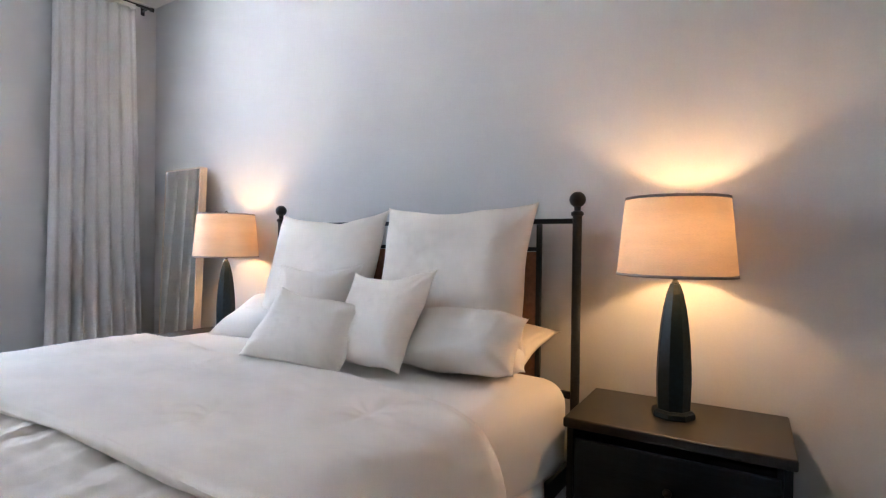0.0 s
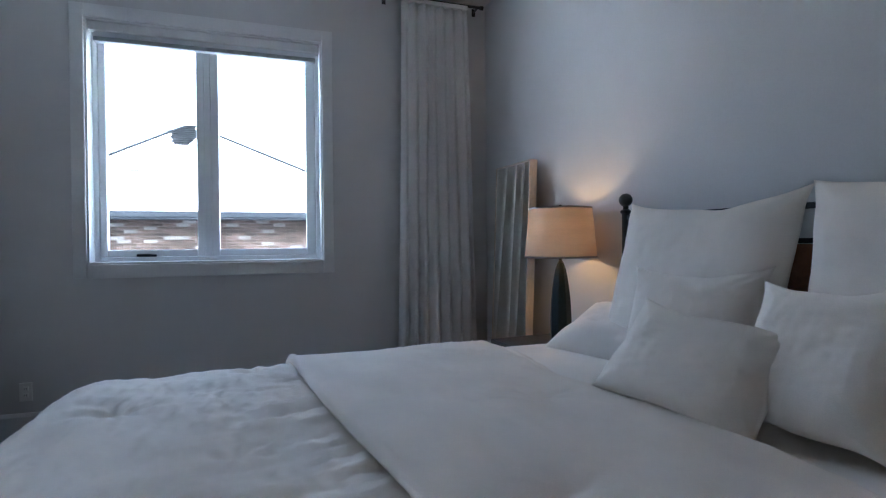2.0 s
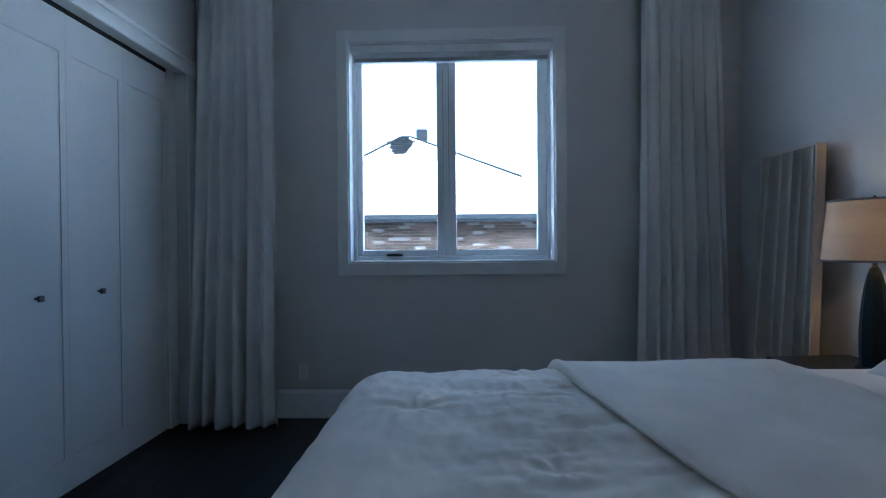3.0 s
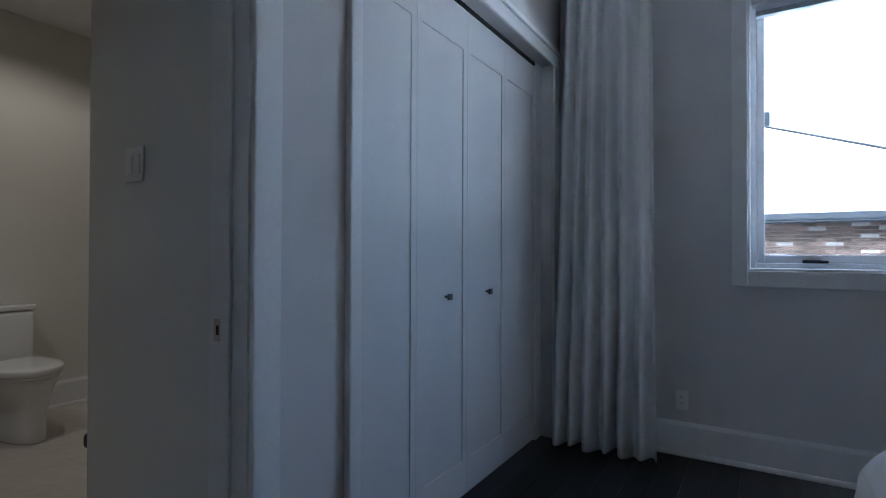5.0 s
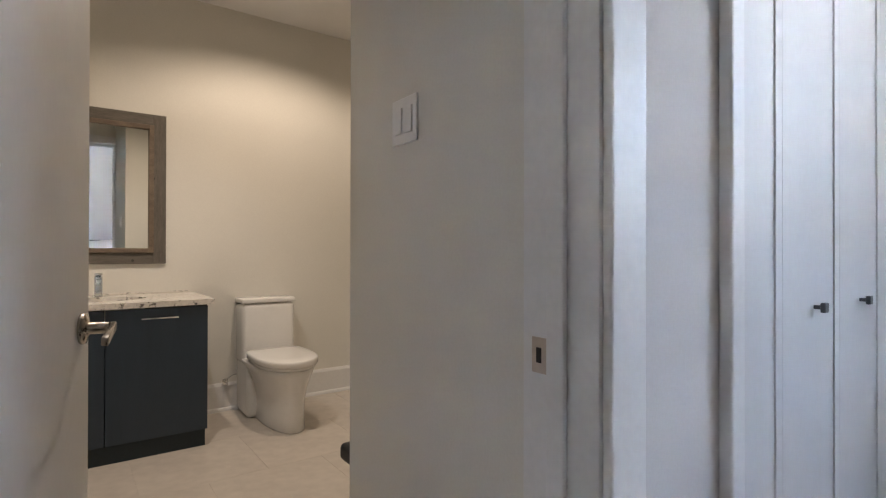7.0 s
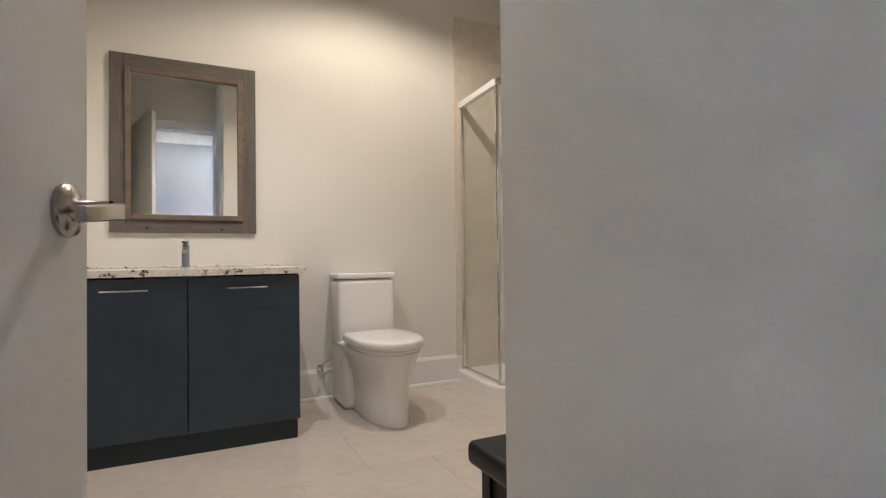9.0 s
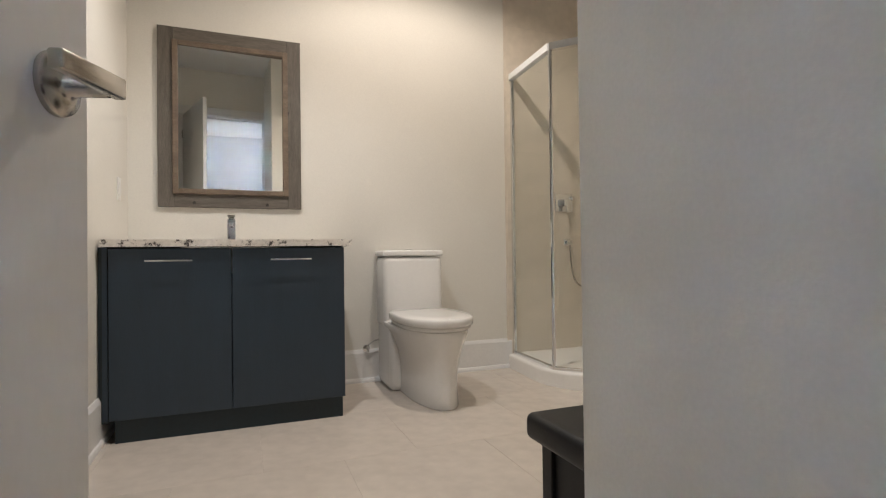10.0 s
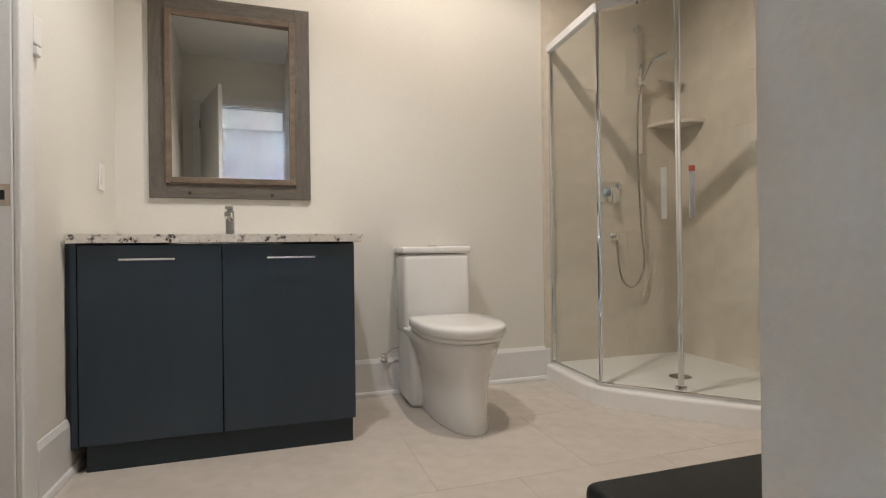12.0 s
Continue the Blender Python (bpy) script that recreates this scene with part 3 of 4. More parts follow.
# ---- bed ----
BEDX, BEDY, BR = -1.44, 2.12, 4.0
def headboard_bed():
    b = thing("bed", "black iron bed frame with ball finial posts", "bed", pose(BEDX, BEDY, 0, 0, 0, BR))
    def post(u):
        bm = lathe([(0.024, 0), (0.024, 0.03), (0.019, 0.04), (0.019, 1.375), (0.026, 1.380), (0.026, 1.392), (0.014, 1.400), (0.014, 1.415)], 20, close=True)
        p = part("post", bm, IRON, b, smooth=False, m=pose(u, 0, 0))
        part("finial", sphere(0, 0, 1.446, 0.034), IRON, p, smooth=True)
    for u in (-0.92, 0.99):
        post(u)
    part("top_rail", box(-0.902, 0.972, -0.010, 0.010, 1.345, 1.367, 0.003), IRON, b)
    part("lower_rail", box(-0.902, 0.972, -0.010, 0.010, 0.60, 0.63, 0.003), IRON, b)
    part("middle_rail", box(-0.76, 0.81, -0.009, 0.009, 1.225, 1.243, 0.003), IRON, b)
    for u in (-0.77, 0.82):
        part("upright", box(u - 0.011, u + 0.011, -0.010, 0.010, 0.63, 1.345, 0.003), IRON, b)
    part("panel", box(-0.758, 0.808, -0.006, 0.006, 0.635, 1.222, 0.003), LEATHER, b, "tan woven panel in the headboard")
    for u in (-0.97, 0.97):
        part("side_rail", box(u - 0.015, u + 0.015, -2.30, -0.02, 0.26, 0.34, 0.004), IRON, b)
        part("foot_leg", box(u - 0.02, u + 0.02, -2.30, -2.26, 0, 0.26, 0.003), IRON, b)
    part("slat_deck", box(-0.95, 0.95, -2.29, -0.04, 0.300, 0.335), DARKWOOD, b)


headboard_bed()
MX = -1.50                                 # the middle line of the mattress


def smooth_step(a, b, x):
    k = min(1, max(0, (x - a) / (b - a)))
    return k * k * (3 - 2 * k)


def cushion_mesh(w, h, t, seed, pinch=0.10, n=56, crease=0.0045, taper=0.0, skew=0.0, sag=0.02, ear=0.045):
    """A soft stuffed cushion in the local xz plane: pointed ears, slack edges, folds that run in from the corners."""
    bm = bmesh.new()
    noise.seed_set(seed)
    grid = {}
    for side in (1, -1):
        for i in range(n + 1):
            for j in range(n + 1):
                u, v = 2 * i / n - 1, 2 * j / n - 1
                edge = i in (0, n) or j in (0, n)
                if edge and side == -1:
                    grid[side, i, j] = grid[1, i, j]
                    continue
                tip = (abs(u) * abs(v)) ** 7
                x = w / 2 * u * (1 - pinch * (1 - v * v) * abs(u) + ear * tip)
                x = x * (1 + taper * v) + skew * v * w / 2
                z = h / 2 * v * (1 - pinch * (1 - u * u) * abs(v) + ear * tip)
                z -= sag * (1 - u * u) * smooth_step(0.2, 1.0, v) * (1 + 0.5 * noise.noise(Vector((u * 2 + seed, 1.0, 0.5))))
                body = max(0, (1 - u ** 4) * (1 - v ** 4)) ** 0.62
                y = t / 2 * body * (1 - 0.30 * tip)
                y *= 1 + 0.10 * (-v) * (1 - u * u)                     # the filling settles
                p = Vector((x * 6 + seed, z * 6, side))
                for cu, cv in ((-1, -1), (-1, 1), (1, -1), (1, 1)):    # folds out of each corner
                    du, dv = (u - cu) * w, (v - cv) * h
                    far = math.hypot(du, dv)
                    y += 0.0055 * body ** 0.5 * math.exp(-(far / (0.42 * min(w, h))) ** 2) * math.sin(11 * math.atan2(dv, du) + seed * cu + cv) * min(1, far * 9)
                y += 0.0028 * body ** 0.4 * noise.noise(Vector((p.x * 7, p.y * 2.4, seed))) + 0.0016 * body ** 0.4 * noise.noise(p * 9)
                y += crease * body ** 0.5 * noise.noise(p) + crease * 0.8 * body ** 0.5 * noise.noise(p * 2.7)
                wave = 0.006 * noise.noise(Vector((u * 3.1 + seed, v * 3.1, 7.7))) if edge else 0
                grid[side, i, j] = bm.verts.new((x + 0.010 * noise.noise(Vector((v * 1.7 + seed, u * 1.2, 5.3))), -side * y + wave, z + 0.012 * noise.noise(Vector((u * 1.3 + seed, v * 1.3, 3.1)))))
    for side in (1, -1):
        for i in range(n):
            for j in range(n):
                q = [grid[side, i, j], grid[side, i + 1, j], grid[side, i + 1, j + 1], grid[side, i, j + 1]]
                bm.faces.new(q if side == 1 else q[::-1])
    bmesh.ops.recalc_face_normals(bm, faces=bm.faces)
    return bm


def pillow(name, label, w, h, t, m, seed, mat=LINEN, pinch=0.10, taper=0.0, skew=0.0, sag=0.02, ear=0.045):
    p = thing(name, label, "pillow", m)
    bm = cushion_mesh(w, h, t, seed, pinch, taper=taper, skew=skew, sag=sag, ear=ear)
    part("cover", bm, mat, p, smooth=True)
    return p


MT = 0.700                                 # top of the mattress
mattress = thing("mattress", "thick mattress with a white fitted sheet", "mattress", pose(MX, 0, 0, 0, 0, 0))
part("core", box(-1.03, 1.08, -0.26, 2.04, 0.34, MT - 0.012, 0.10, 6), SHEET, mattress, smooth=True)
part("top_panel", box(-1.03, 1.10, 1.33, 2.06, 0.342, 0.728, 0.10, 6), SHEET, mattress, "white fitted sheet under the pillows", True)


def hanging_sheet():
    """The fitted sheet's skirt: soft upright folds from the mattress edge almost to the floor."""
    noise.seed_set(21)
    rows = []
    for j in range(19):
        v = j / 18
        rows.append([Vector((1.085 + 0.028 * v + (0.004 + 0.014 * v) * noise.noise(Vector((y * 5.5, v * 0.8, 2.0))), y, 0.635 - 0.57 * v)) for y in (1.82 - 2.04 * i / 90 for i in range(91))])
    bm = bmesh.new()
    vs = [[bm.verts.new(p) for p in r] for r in rows]
    for a, b in zip(vs, vs[1:]):
        for k in range(90):
            bm.faces.new((a[k], a[k + 1], b[k + 1], b[k]))
    ob = part("sheet_skirt", bm, SHEET, mattress, "white sheet hanging over the side", True)
    so = ob.modifiers.new("thickness", "SOLIDIFY")
    so.thickness = 0.003


hanging_sheet()


def drop(d, r, run):
    """How a cover turns over an edge: at d metres past it, how far out and how far down it lies."""
    arc = r * math.pi / 2
    if d <= 0:
        return d, 0.0
    if d < arc:
        return r * math.sin(d / r), r * (1 - math.cos(d / r))
    return r + (d - arc) * run, r + (d - arc) * math.sqrt(1 - run * run)


def fold_line(s):
    """Where the folded edge of the duvet lies, across the bed."""
    return 0.540 + 0.137 * s + 0.010 * math.sin(5 * s)


TUFTS = ((-0.10, 1.15), (0.46, 0.91), (-0.53, -0.13), (-0.05, 0.25), (0.46, -0.13), (-0.95, 0.28), (0.80, 0.33), (0.82, 1.20), (-0.76, 1.20))


def cover_point(s, t, lift, rough):
    """A point of the bed cover: s metres across, t along; it turns down over the sides and the foot."""
    half = 0.97 if s < 0 else 1.06
    sx, sz = drop(abs(s) - half, 0.15, 0.12)
    fy, fz = drop(-0.275 - t, 0.21, 0.32 + 0.30 * smooth_step(-0.7, 0.1, s))
    px = math.copysign(half + sx, s)
    py = -0.275 - fy if t < -0.275 else t
    z = 0.712 + lift - sz - fz
    q = Vector((px, py, lift * 20))
    flat = 1.0 if sz + fz < 0.12 else 0.5
    z += flat * (0.016 * noise.noise(q * 2.1) + 0.006 * noise.noise(q * 6.5) + rough * 0.0046 * noise.noise(Vector((q.x * 11, q.y * 22, 1.0))) + rough * 0.0028 * noise.noise(q * 41))
    if sz + fz < 0.001:
        z = max(z, 0.694 + lift + 0.3 * (z - 0.694 - lift))
    for tx, ty in TUFTS:
        a, b = px - tx, py - ty
        r2 = (a / 0.035) ** 2 + (b / 0.075) ** 2
        if r2 < 14:
            z -= 0.016 * math.exp(-r2 * 1.1)
            z += 0.0050 * math.exp(-r2 / 7) * min(1, r2) * math.cos(7 * math.atan2(b, a) + tx * 30 + 2 * noise.noise(q * 5))
    out = 0.020 * noise.noise(Vector((px * 2 + 7, py * 5, z * 3))) if sz > 0.13 or fz > 0.13 else 0
    return Vector((px + (math.copysign(out, s) if sz > 0.13 else 0), py - (out if fz > 0.13 else 0), max(z, 0.08 + 0.02 * noise.noise(q * 4))))


def sheet_mesh(rows):
    bm = bmesh.new()
    vs = [[bm.verts.new(p) for p in r] for r in rows]
    for a, b in zip(vs, vs[1:]):
        for k in range(len(a) - 1):
            bm.faces.new((a[k], a[k + 1], b[k + 1], b[k]))
    return bm


def duvet():
    d = thing("duvet", "white quilted linen duvet folded back near the pillows", "duvet")
    noise.seed_set(5)
    nu, nv = 230, 230
    s0, s1, t0, t1 = -1.46, 1.56, -0.98, 1.30
    rows = []
    for j in range(nv + 1):
        t = t0 + (t1 - t0) * j / nv
        row = []
        for i in range(nu + 1):
            s = s0 + (s1 - s0) * i / nu
            p = cover_point(s, t, 0.0, 1.0)
            p.z -= 0.035 * smooth_step(0.03, 0.12, t - fold_line(s))   # the under side sinks below the fold
            near = math.exp(-max(0, fold_line(s) - t) / 0.28)
            p.z += 0.017 * near * noise.noise(Vector((p.x * 15 + p.y * 5, p.y * 2.6, 1.7))) + 0.010 * near * noise.noise(Vector((p.x * 34 + p.y * 6, p.y * 5, 2.2))) + 0.006 * noise.noise(Vector((p.x * 9 - p.y * 4, p.y * 3.5, 4.1)))
            row.append(p)
        rows.append(row)
    lower = part("lower_layer", sheet_mesh(rows), LINEN, d, smooth=True)
    rows = []
    for j in range(132):
        row = []
        for i in range(nu + 1):
            s = s0 + (s1 - s0) * i / nu
            if j < 10:
                a = radians(-90 + 20 * j)
                t, lift = fold_line(s) + 0.026 * (1 - math.cos(a)), 0.024 + 0.022 * math.sin(a)
                p = cover_point(s, t, lift, 0.45)
                p.z += 0.004 * math.cos(a)
            else:
                u = (j - 9) / 122
                end = 1.41 + 0.10 * smooth_step(-0.5, 0.3, s) - 0.17 * smooth_step(0.80, 1.25, s) + 0.012 * math.sin(6 * s)
                t = fold_line(s) + 0.026 + (end - fold_line(s) - 0.026) * u
                p = cover_point(s, t, 0.046 - 0.040 * smooth_step(0.90, 1.0, u), 0.45)
                p.z += 0.004 * noise.noise(Vector((p.x * 7 - p.y * 3, p.y * 4.0, 8.3)))
            row.append(p)
        rows.append(row)
    flap = part("folded_layer", sheet_mesh(rows), LINEN, d, "turned back upper layer with a rounded edge", smooth=True)
    for ob in (lower, flap):
        so = ob.modifiers.new("thickness", "SOLIDIFY")
        so.thickness, so.offset = 0.012, -1
    d.matrix_world = pose(MX, 0, 0)


duvet()

pillow("euro_pillow", "large square white linen pillow leaning on the headboard", 0.76, 0.635, 0.20, pose(-0.945, 1.950, 1.120, -15, -1, 8), 11, pinch=0.06, ear=0.02)
pillow("euro_pillow", "large square white linen pillow leaning on the headboard", 0.82, 0.635, 0.20, pose(-1.754, 1.880, 1.098, -15, 0, 2), 12, pinch=0.07, sag=0.03, ear=0.03)
pillow("bed_pillow", "white cotton sleeping pillow lying against the headboard", 0.74, 0.40, 0.17, pose(-0.89, 1.985, 0.815, -76, -2, 6), 13, SHEET)
pillow("bed_pillow", "white cotton sleeping pillow in front of a square pillow", 0.50, 0.255, 0.20, pose(-0.750, 1.780, 0.868, -42, -2, 6), 14, SHEET, 0.05, sag=-0.02, ear=0.02)
pillow("bed_pillow", "white cotton sleeping pillow by the far bedside", 0.75, 0.42, 0.18, pose(-2.06, 1.85, 0.835, -63, -3, 10), 15, SHEET)
pillow("cushion", "square white linen cushion propped on the pillows", 0.404, 0.42, 0.14, pose(-1.072, 1.640, 0.942, -27, -3, 5), 16, pinch=0.08, taper=0.08, skew=0.08, ear=0.03)
pillow("cushion", "square white linen cushion lying askew in front", 0.50, 0.335, 0.15, pose(-1.350, 1.500, 0.885, -33, 5, 15), 17, pinch=0.08, skew=0.09, ear=0.03)
pillow("cushion", "square white linen cushion behind a smaller cushion", 0.478, 0.416, 0.14, pose(-1.546, 1.669, 0.948, -22, -3, 15), 18, pinch=0.08)


# ---- nightstands and table lamps ----
def nightstand(label, m):
    n = thing("nightstand", label, "nightstand", m, group="bedside nightstands")
    w, d, h = 0.69, 0.45, 0.645
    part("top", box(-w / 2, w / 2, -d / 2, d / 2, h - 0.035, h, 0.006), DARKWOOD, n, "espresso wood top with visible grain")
    # carcass, drawers and legs carry the shade below the top in their colour
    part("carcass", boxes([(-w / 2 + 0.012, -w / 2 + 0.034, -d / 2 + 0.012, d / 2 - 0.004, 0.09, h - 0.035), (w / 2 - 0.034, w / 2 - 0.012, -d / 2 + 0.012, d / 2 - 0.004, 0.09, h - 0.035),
                           (-w / 2 + 0.034, w / 2 - 0.034, d / 2 - 0.016, d / 2 - 0.004, 0.09, h - 0.035), (-w / 2 + 0.034, w / 2 - 0.034, -d / 2 + 0.03, d / 2 - 0.016, 0.09, 0.11)]), DARKWOOD_SHADED, n)
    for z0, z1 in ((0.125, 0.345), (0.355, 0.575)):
        dr = part("drawer", boxes([(-w / 2 + 0.04, w / 2 - 0.04, -d / 2 + 0.008, -d / 2 + 0.028, z0, z1)], bev=0.004), DARKWOOD_SHADED, n)
        part("knob", sphere(0, -d / 2 - 0.008, (z0 + z1) / 2, 0.014), IRON, dr, smooth=True)
    for x in (-w / 2 + 0.03, w / 2 - 0.03):
        for y in (-d / 2 + 0.035, d / 2 - 0.03):
            part("leg", box(x - 0.02, x + 0.02, y - 0.02, y + 0.02, 0, 0.095, 0.003), DARKWOOD_SHADED, n)
    return n


ns = nightstand("espresso wood nightstand with drawers beside the bed", pose(-0.025, 2.095, 0, 0, 0, 7))
copy_thing(ns, pose(-2.74, 1.865, 0, 0, 0, 5))


def table_lamp(label, m):
    l = thing("table_lamp", label, "lamp", m, group="bedside table lamps")
    part("foot", lathe([(0.0, 0), (0.073, 0.0), (0.075, 0.006), (0.073, 0.020), (0.062, 0.028), (0.0, 0.028)], 8), TEAL, l)
    prof = [(0.066, 0.028), (0.068, 0.06), (0.070, 0.12), (0.069, 0.18), (0.064, 0.26), (0.056, 0.33), (0.046, 0.39), (0.034, 0.44), (0.024, 0.465), (0.020, 0.475)]
    part("body", lathe([(r * 0.86, z) for r, z in prof], 8, close=True), TEAL, l, "dark faceted tapering base")
    part("neck", lathe([(0.012, 0.475), (0.013, 0.48), (0.009, 0.486), (0.009, 0.56), (0.016, 0.565), (0.016, 0.62), (0.0, 0.625)], 16), IRON, l)
    s = part("shade", lathe([(0.200, 0.505), (0.1735, 0.780)], 56), SHADE, l, "oatmeal linen drum shade lit from inside", True)
    for r0, r1, z0, z1 in ((0.2015, 0.2005, 0.503, 0.513), (0.1748, 0.1738, 0.774, 0.784)):
        part("trim", lathe([(r0 - 0.003, z0), (r0, z0), (r1, z1), (r1 - 0.003, z1), (r0 - 0.003, z0)], 56), BAND, s, smooth=True)
    part("spider", boxes([(-0.172, 0.172, -0.002, 0.002, 0.770, 0.774), (-0.002, 0.002, -0.172, 0.172, 0.770, 0.774)]), NICKEL, l)
    part("harp", tube([(0.0, 0.0, 0.600), (0.055, 0, 0.625), (0.062, 0, 0.70), (0.03, 0, 0.765), (0, 0, 0.778), (-0.03, 0, 0.765), (-0.062, 0, 0.70), (-0.055, 0, 0.625), (0, 0, 0.600)], 0.002, 6), NICKEL, l)
    part("finial", lathe([(0.0, 0.776), (0.010, 0.778), (0.006, 0.786), (0.010, 0.795), (0.0, 0.803)], 16), IRON, l, smooth=True)
    return l


tl = table_lamp("lit table lamp with dark faceted base on the nightstand", pose(*LAMP_R, 0.645))
copy_thing(tl, pose(*LAMP_L, 0.645))


# ---- leaning floor mirror ----
def floor_mirror():
    m = thing("floor_mirror", "tall whitewashed wood mirror leaning on the wall", "mirror", pose(-3.40, 1.865, 0.0, -2.2, 0, 4))
    w, h, f = 0.47, 1.78, 0.012
    for r in ((-w / 2, -w / 2 + f, 0, 0.055, 0, h), (w / 2 - f, w / 2, 0, 0.055, 0, h), (-w / 2 + f, w / 2 - f, 0, 0.055, 0, f), (-w / 2 + f, w / 2 - f, 0, 0.055, h - f, h)):
        part("frame_bar", box(*r, bev=0.003), PALEWOOD, m)
    part("mirror_glass", box(-w / 2 + f, w / 2 - f, 0.004, 0.012, f, h - f), MIRROR, m)
    part("backing", box(-w / 2 + f, w / 2 - f, 0.014, 0.03, f, h - f), DARKWOOD, m)


floor_mirror()


def wall_plate(name, label, m, gang=1, holes="rocker"):
    p = thing(name, label, "outlet" if holes == "outlet" else "switch", m)
    w = 0.07 * gang if gang == 1 else 0.115
    part("plate", box(-w / 2, w / 2, -0.006, 0, -0.058, 0.058, 0.003), PLASTIC, p)
    for k in range(gang):
        x = (k - (gang - 1) / 2) * 0.046
        if holes == "outlet":
            for z in (-0.02, 0.02):
                s = part("socket", box(x - 0.017, x + 0.017, -0.009, -0.005, z - 0.014, z + 0.014, 0.003), PLASTIC, p)
                part("slot", boxes([(x - 0.007, x - 0.005, -0.0095, -0.0088, z - 0.004, z + 0.006), (x + 0.005, x + 0.007, -0.0095, -0.0088, z - 0.004, z + 0.006)]), DARKGAP, s)
        else:
            part("rocker", box(x - 0.016, x + 0.016, -0.010, -0.005, -0.033, 0.033, 0.002), PLASTIC, p)
    return p


wall_plate("wall_outlet", "white wall outlet under the window", pose(WX, -1.12, 0.33, 0, 0, 90), holes="outlet")


# ---- bathroom: vanity ----
VF = -4.718                                # face of the vanity doors
def vanity():
    v = thing("vanity_cabinet", "slate blue two door vanity cabinet", "cabinet")
    part("body", boxes([(-0.490, -0.510, KY + 0.002, VF - 0.004, 0.10, 0.849), (-1.525, -1.507, KY + 0.002, VF - 0.02, 0.10, 0.849), (-1.507, -0.510, KY + 0.002, KY + 0.02, 0.10, 0.849), (-1.507, -0.510, KY + 0.02, VF - 0.03, 0.10, 0.118)]), SLATE, v)
    # filler and kick board are coloured darker to show the shade they stand in
    part("filler", box(-0.512, -0.474, VF - 0.022, VF - 0.012, 0.09, 0.849), SLATE_SHADED, v)
    part("kick_board", box(-1.515, -0.535, VF - 0.035, VF - 0.012, 0.0, 0.098), SLATE_SHADED, v, "recessed kick board, coloured dark for its shade")
    for x0, x1, hx in ((-1.004, -0.515, -0.750), (-1.526, -1.008, -1.270)):
        d = part("door", box(x0, x1, VF - 0.020, VF, 0.101, 0.842, 0.0015), SLATE, v)
        part("handle", boxes([(hx - 0.094, hx + 0.094, VF + 0.026, VF + 0.034, 0.784, 0.792), (hx - 0.080, hx - 0.072, VF - 0.001, VF + 0.027, 0.784, 0.792), (hx + 0.072, hx + 0.080, VF - 0.001, VF + 0.027, 0.784, 0.792)], bev=0.001), CHROME, d, "slim chrome bar handle")


vanity()


def countertop():
    c = thing("countertop", "speckled granite countertop with undermount basin", "countertop")
    z0, z1, x0, x1, y0, y1 = 0.850, 0.882, -1.562, -0.486, KY + 0.002, -4.698
    cx, cy, ra, rb, n = -1.0, -5.03, 0.235, 0.165, 40
    bm = bmesh.new()
    outer = []
    for k in range(n):                     # square outline sampled round the oval hole
        a = 2 * math.pi * k / n
        dx, dy = math.cos(a), math.sin(a)
        f = min(((x1 - cx) if dx > 0 else (cx - x0)) / max(abs(dx), 1e-6), ((y1 - cy) if dy > 0 else (cy - y0)) / max(abs(dy), 1e-6))
        outer.append([cx + dx * f, cy + dy * f])
    for corner in ((x0, y0), (x0, y1), (x1, y0), (x1, y1)):
        k = min(range(n), key=lambda i: (outer[i][0] - corner[0]) ** 2 + (outer[i][1] - corner[1]) ** 2)
        outer[k] = list(corner)
    inner = [(cx + ra * math.cos(2 * math.pi * k / n), cy + rb * math.sin(2 * math.pi * k / n)) for k in range(n)]
    rings = [[bm.verts.new((x, y, z)) for x, y in ring] for ring, z in ((outer, z0), (outer, z1), (inner, z1), (inner, z0))]
    for a, b in zip(rings, rings[1:] + rings[:1]):
        for k in range(n):
            bm.faces.new((a[k], a[(k + 1) % n], b[(k + 1) % n], b[k]))
    bmesh.ops.recalc_face_normals(bm, faces=bm.faces)
    part("slab", bm, GRANITE, c)
    part("backsplash", box(-1.54, -0.488, KY + 0.002, KY + 0.012, z1 + 0.0005, z1 + 0.012, 0.002), GRANITE, c)
    bowl = bmesh.new()
    rings = []
    for r, z in ((1.02, z0 - 0.001), (0.99, z0 - 0.03), (0.88, z0 - 0.09), (0.62, z0 - 0.125), (0.2, z0 - 0.135)):
        rings.append([bowl.verts.new((cx + ra * r * math.cos(2 * math.pi * k / n), cy + rb * r * math.sin(2 * math.pi * k / n), z)) for k in range(n)])
    for a, b in zip(rings, rings[1:]):
        for k in range(n):
            bowl.faces.new((a[k], a[(k + 1) % n], b[(k + 1) % n], b[k]))
    bowl.faces.new(rings[-1])
    part("basin", bowl, CERAMIC, c, "white oval ceramic basin", True)


countertop()


def faucet():
    f = thing("faucet", "square chrome single lever basin faucet", "faucet", pose(-0.995, -5.225, 0.8822))
    part("base", box(-0.026, 0.026, -0.026, 0.026, 0, 0.008, 0.002), CHROME, f)
    part("column", box(-0.022, 0.022, -0.022, 0.022, 0.008, 0.128, 0.004), CHROME, f)
    part("spout", box(-0.017, 0.017, 0.0, 0.135, 0.092, 0.118, 0.004), CHROME, f)
    part("handle", boxes([(-0.020, 0.020, -0.026, 0.052, 0.136, 0.149), (-0.014, 0.014, -0.014, 0.014, 0.128, 0.137)], bev=0.002), CHROME, f)
    part("aerator", tube([(0, 0.118, 0.084), (0, 0.118, 0.093)], 0.010, 14), CHROME, f)


faucet()


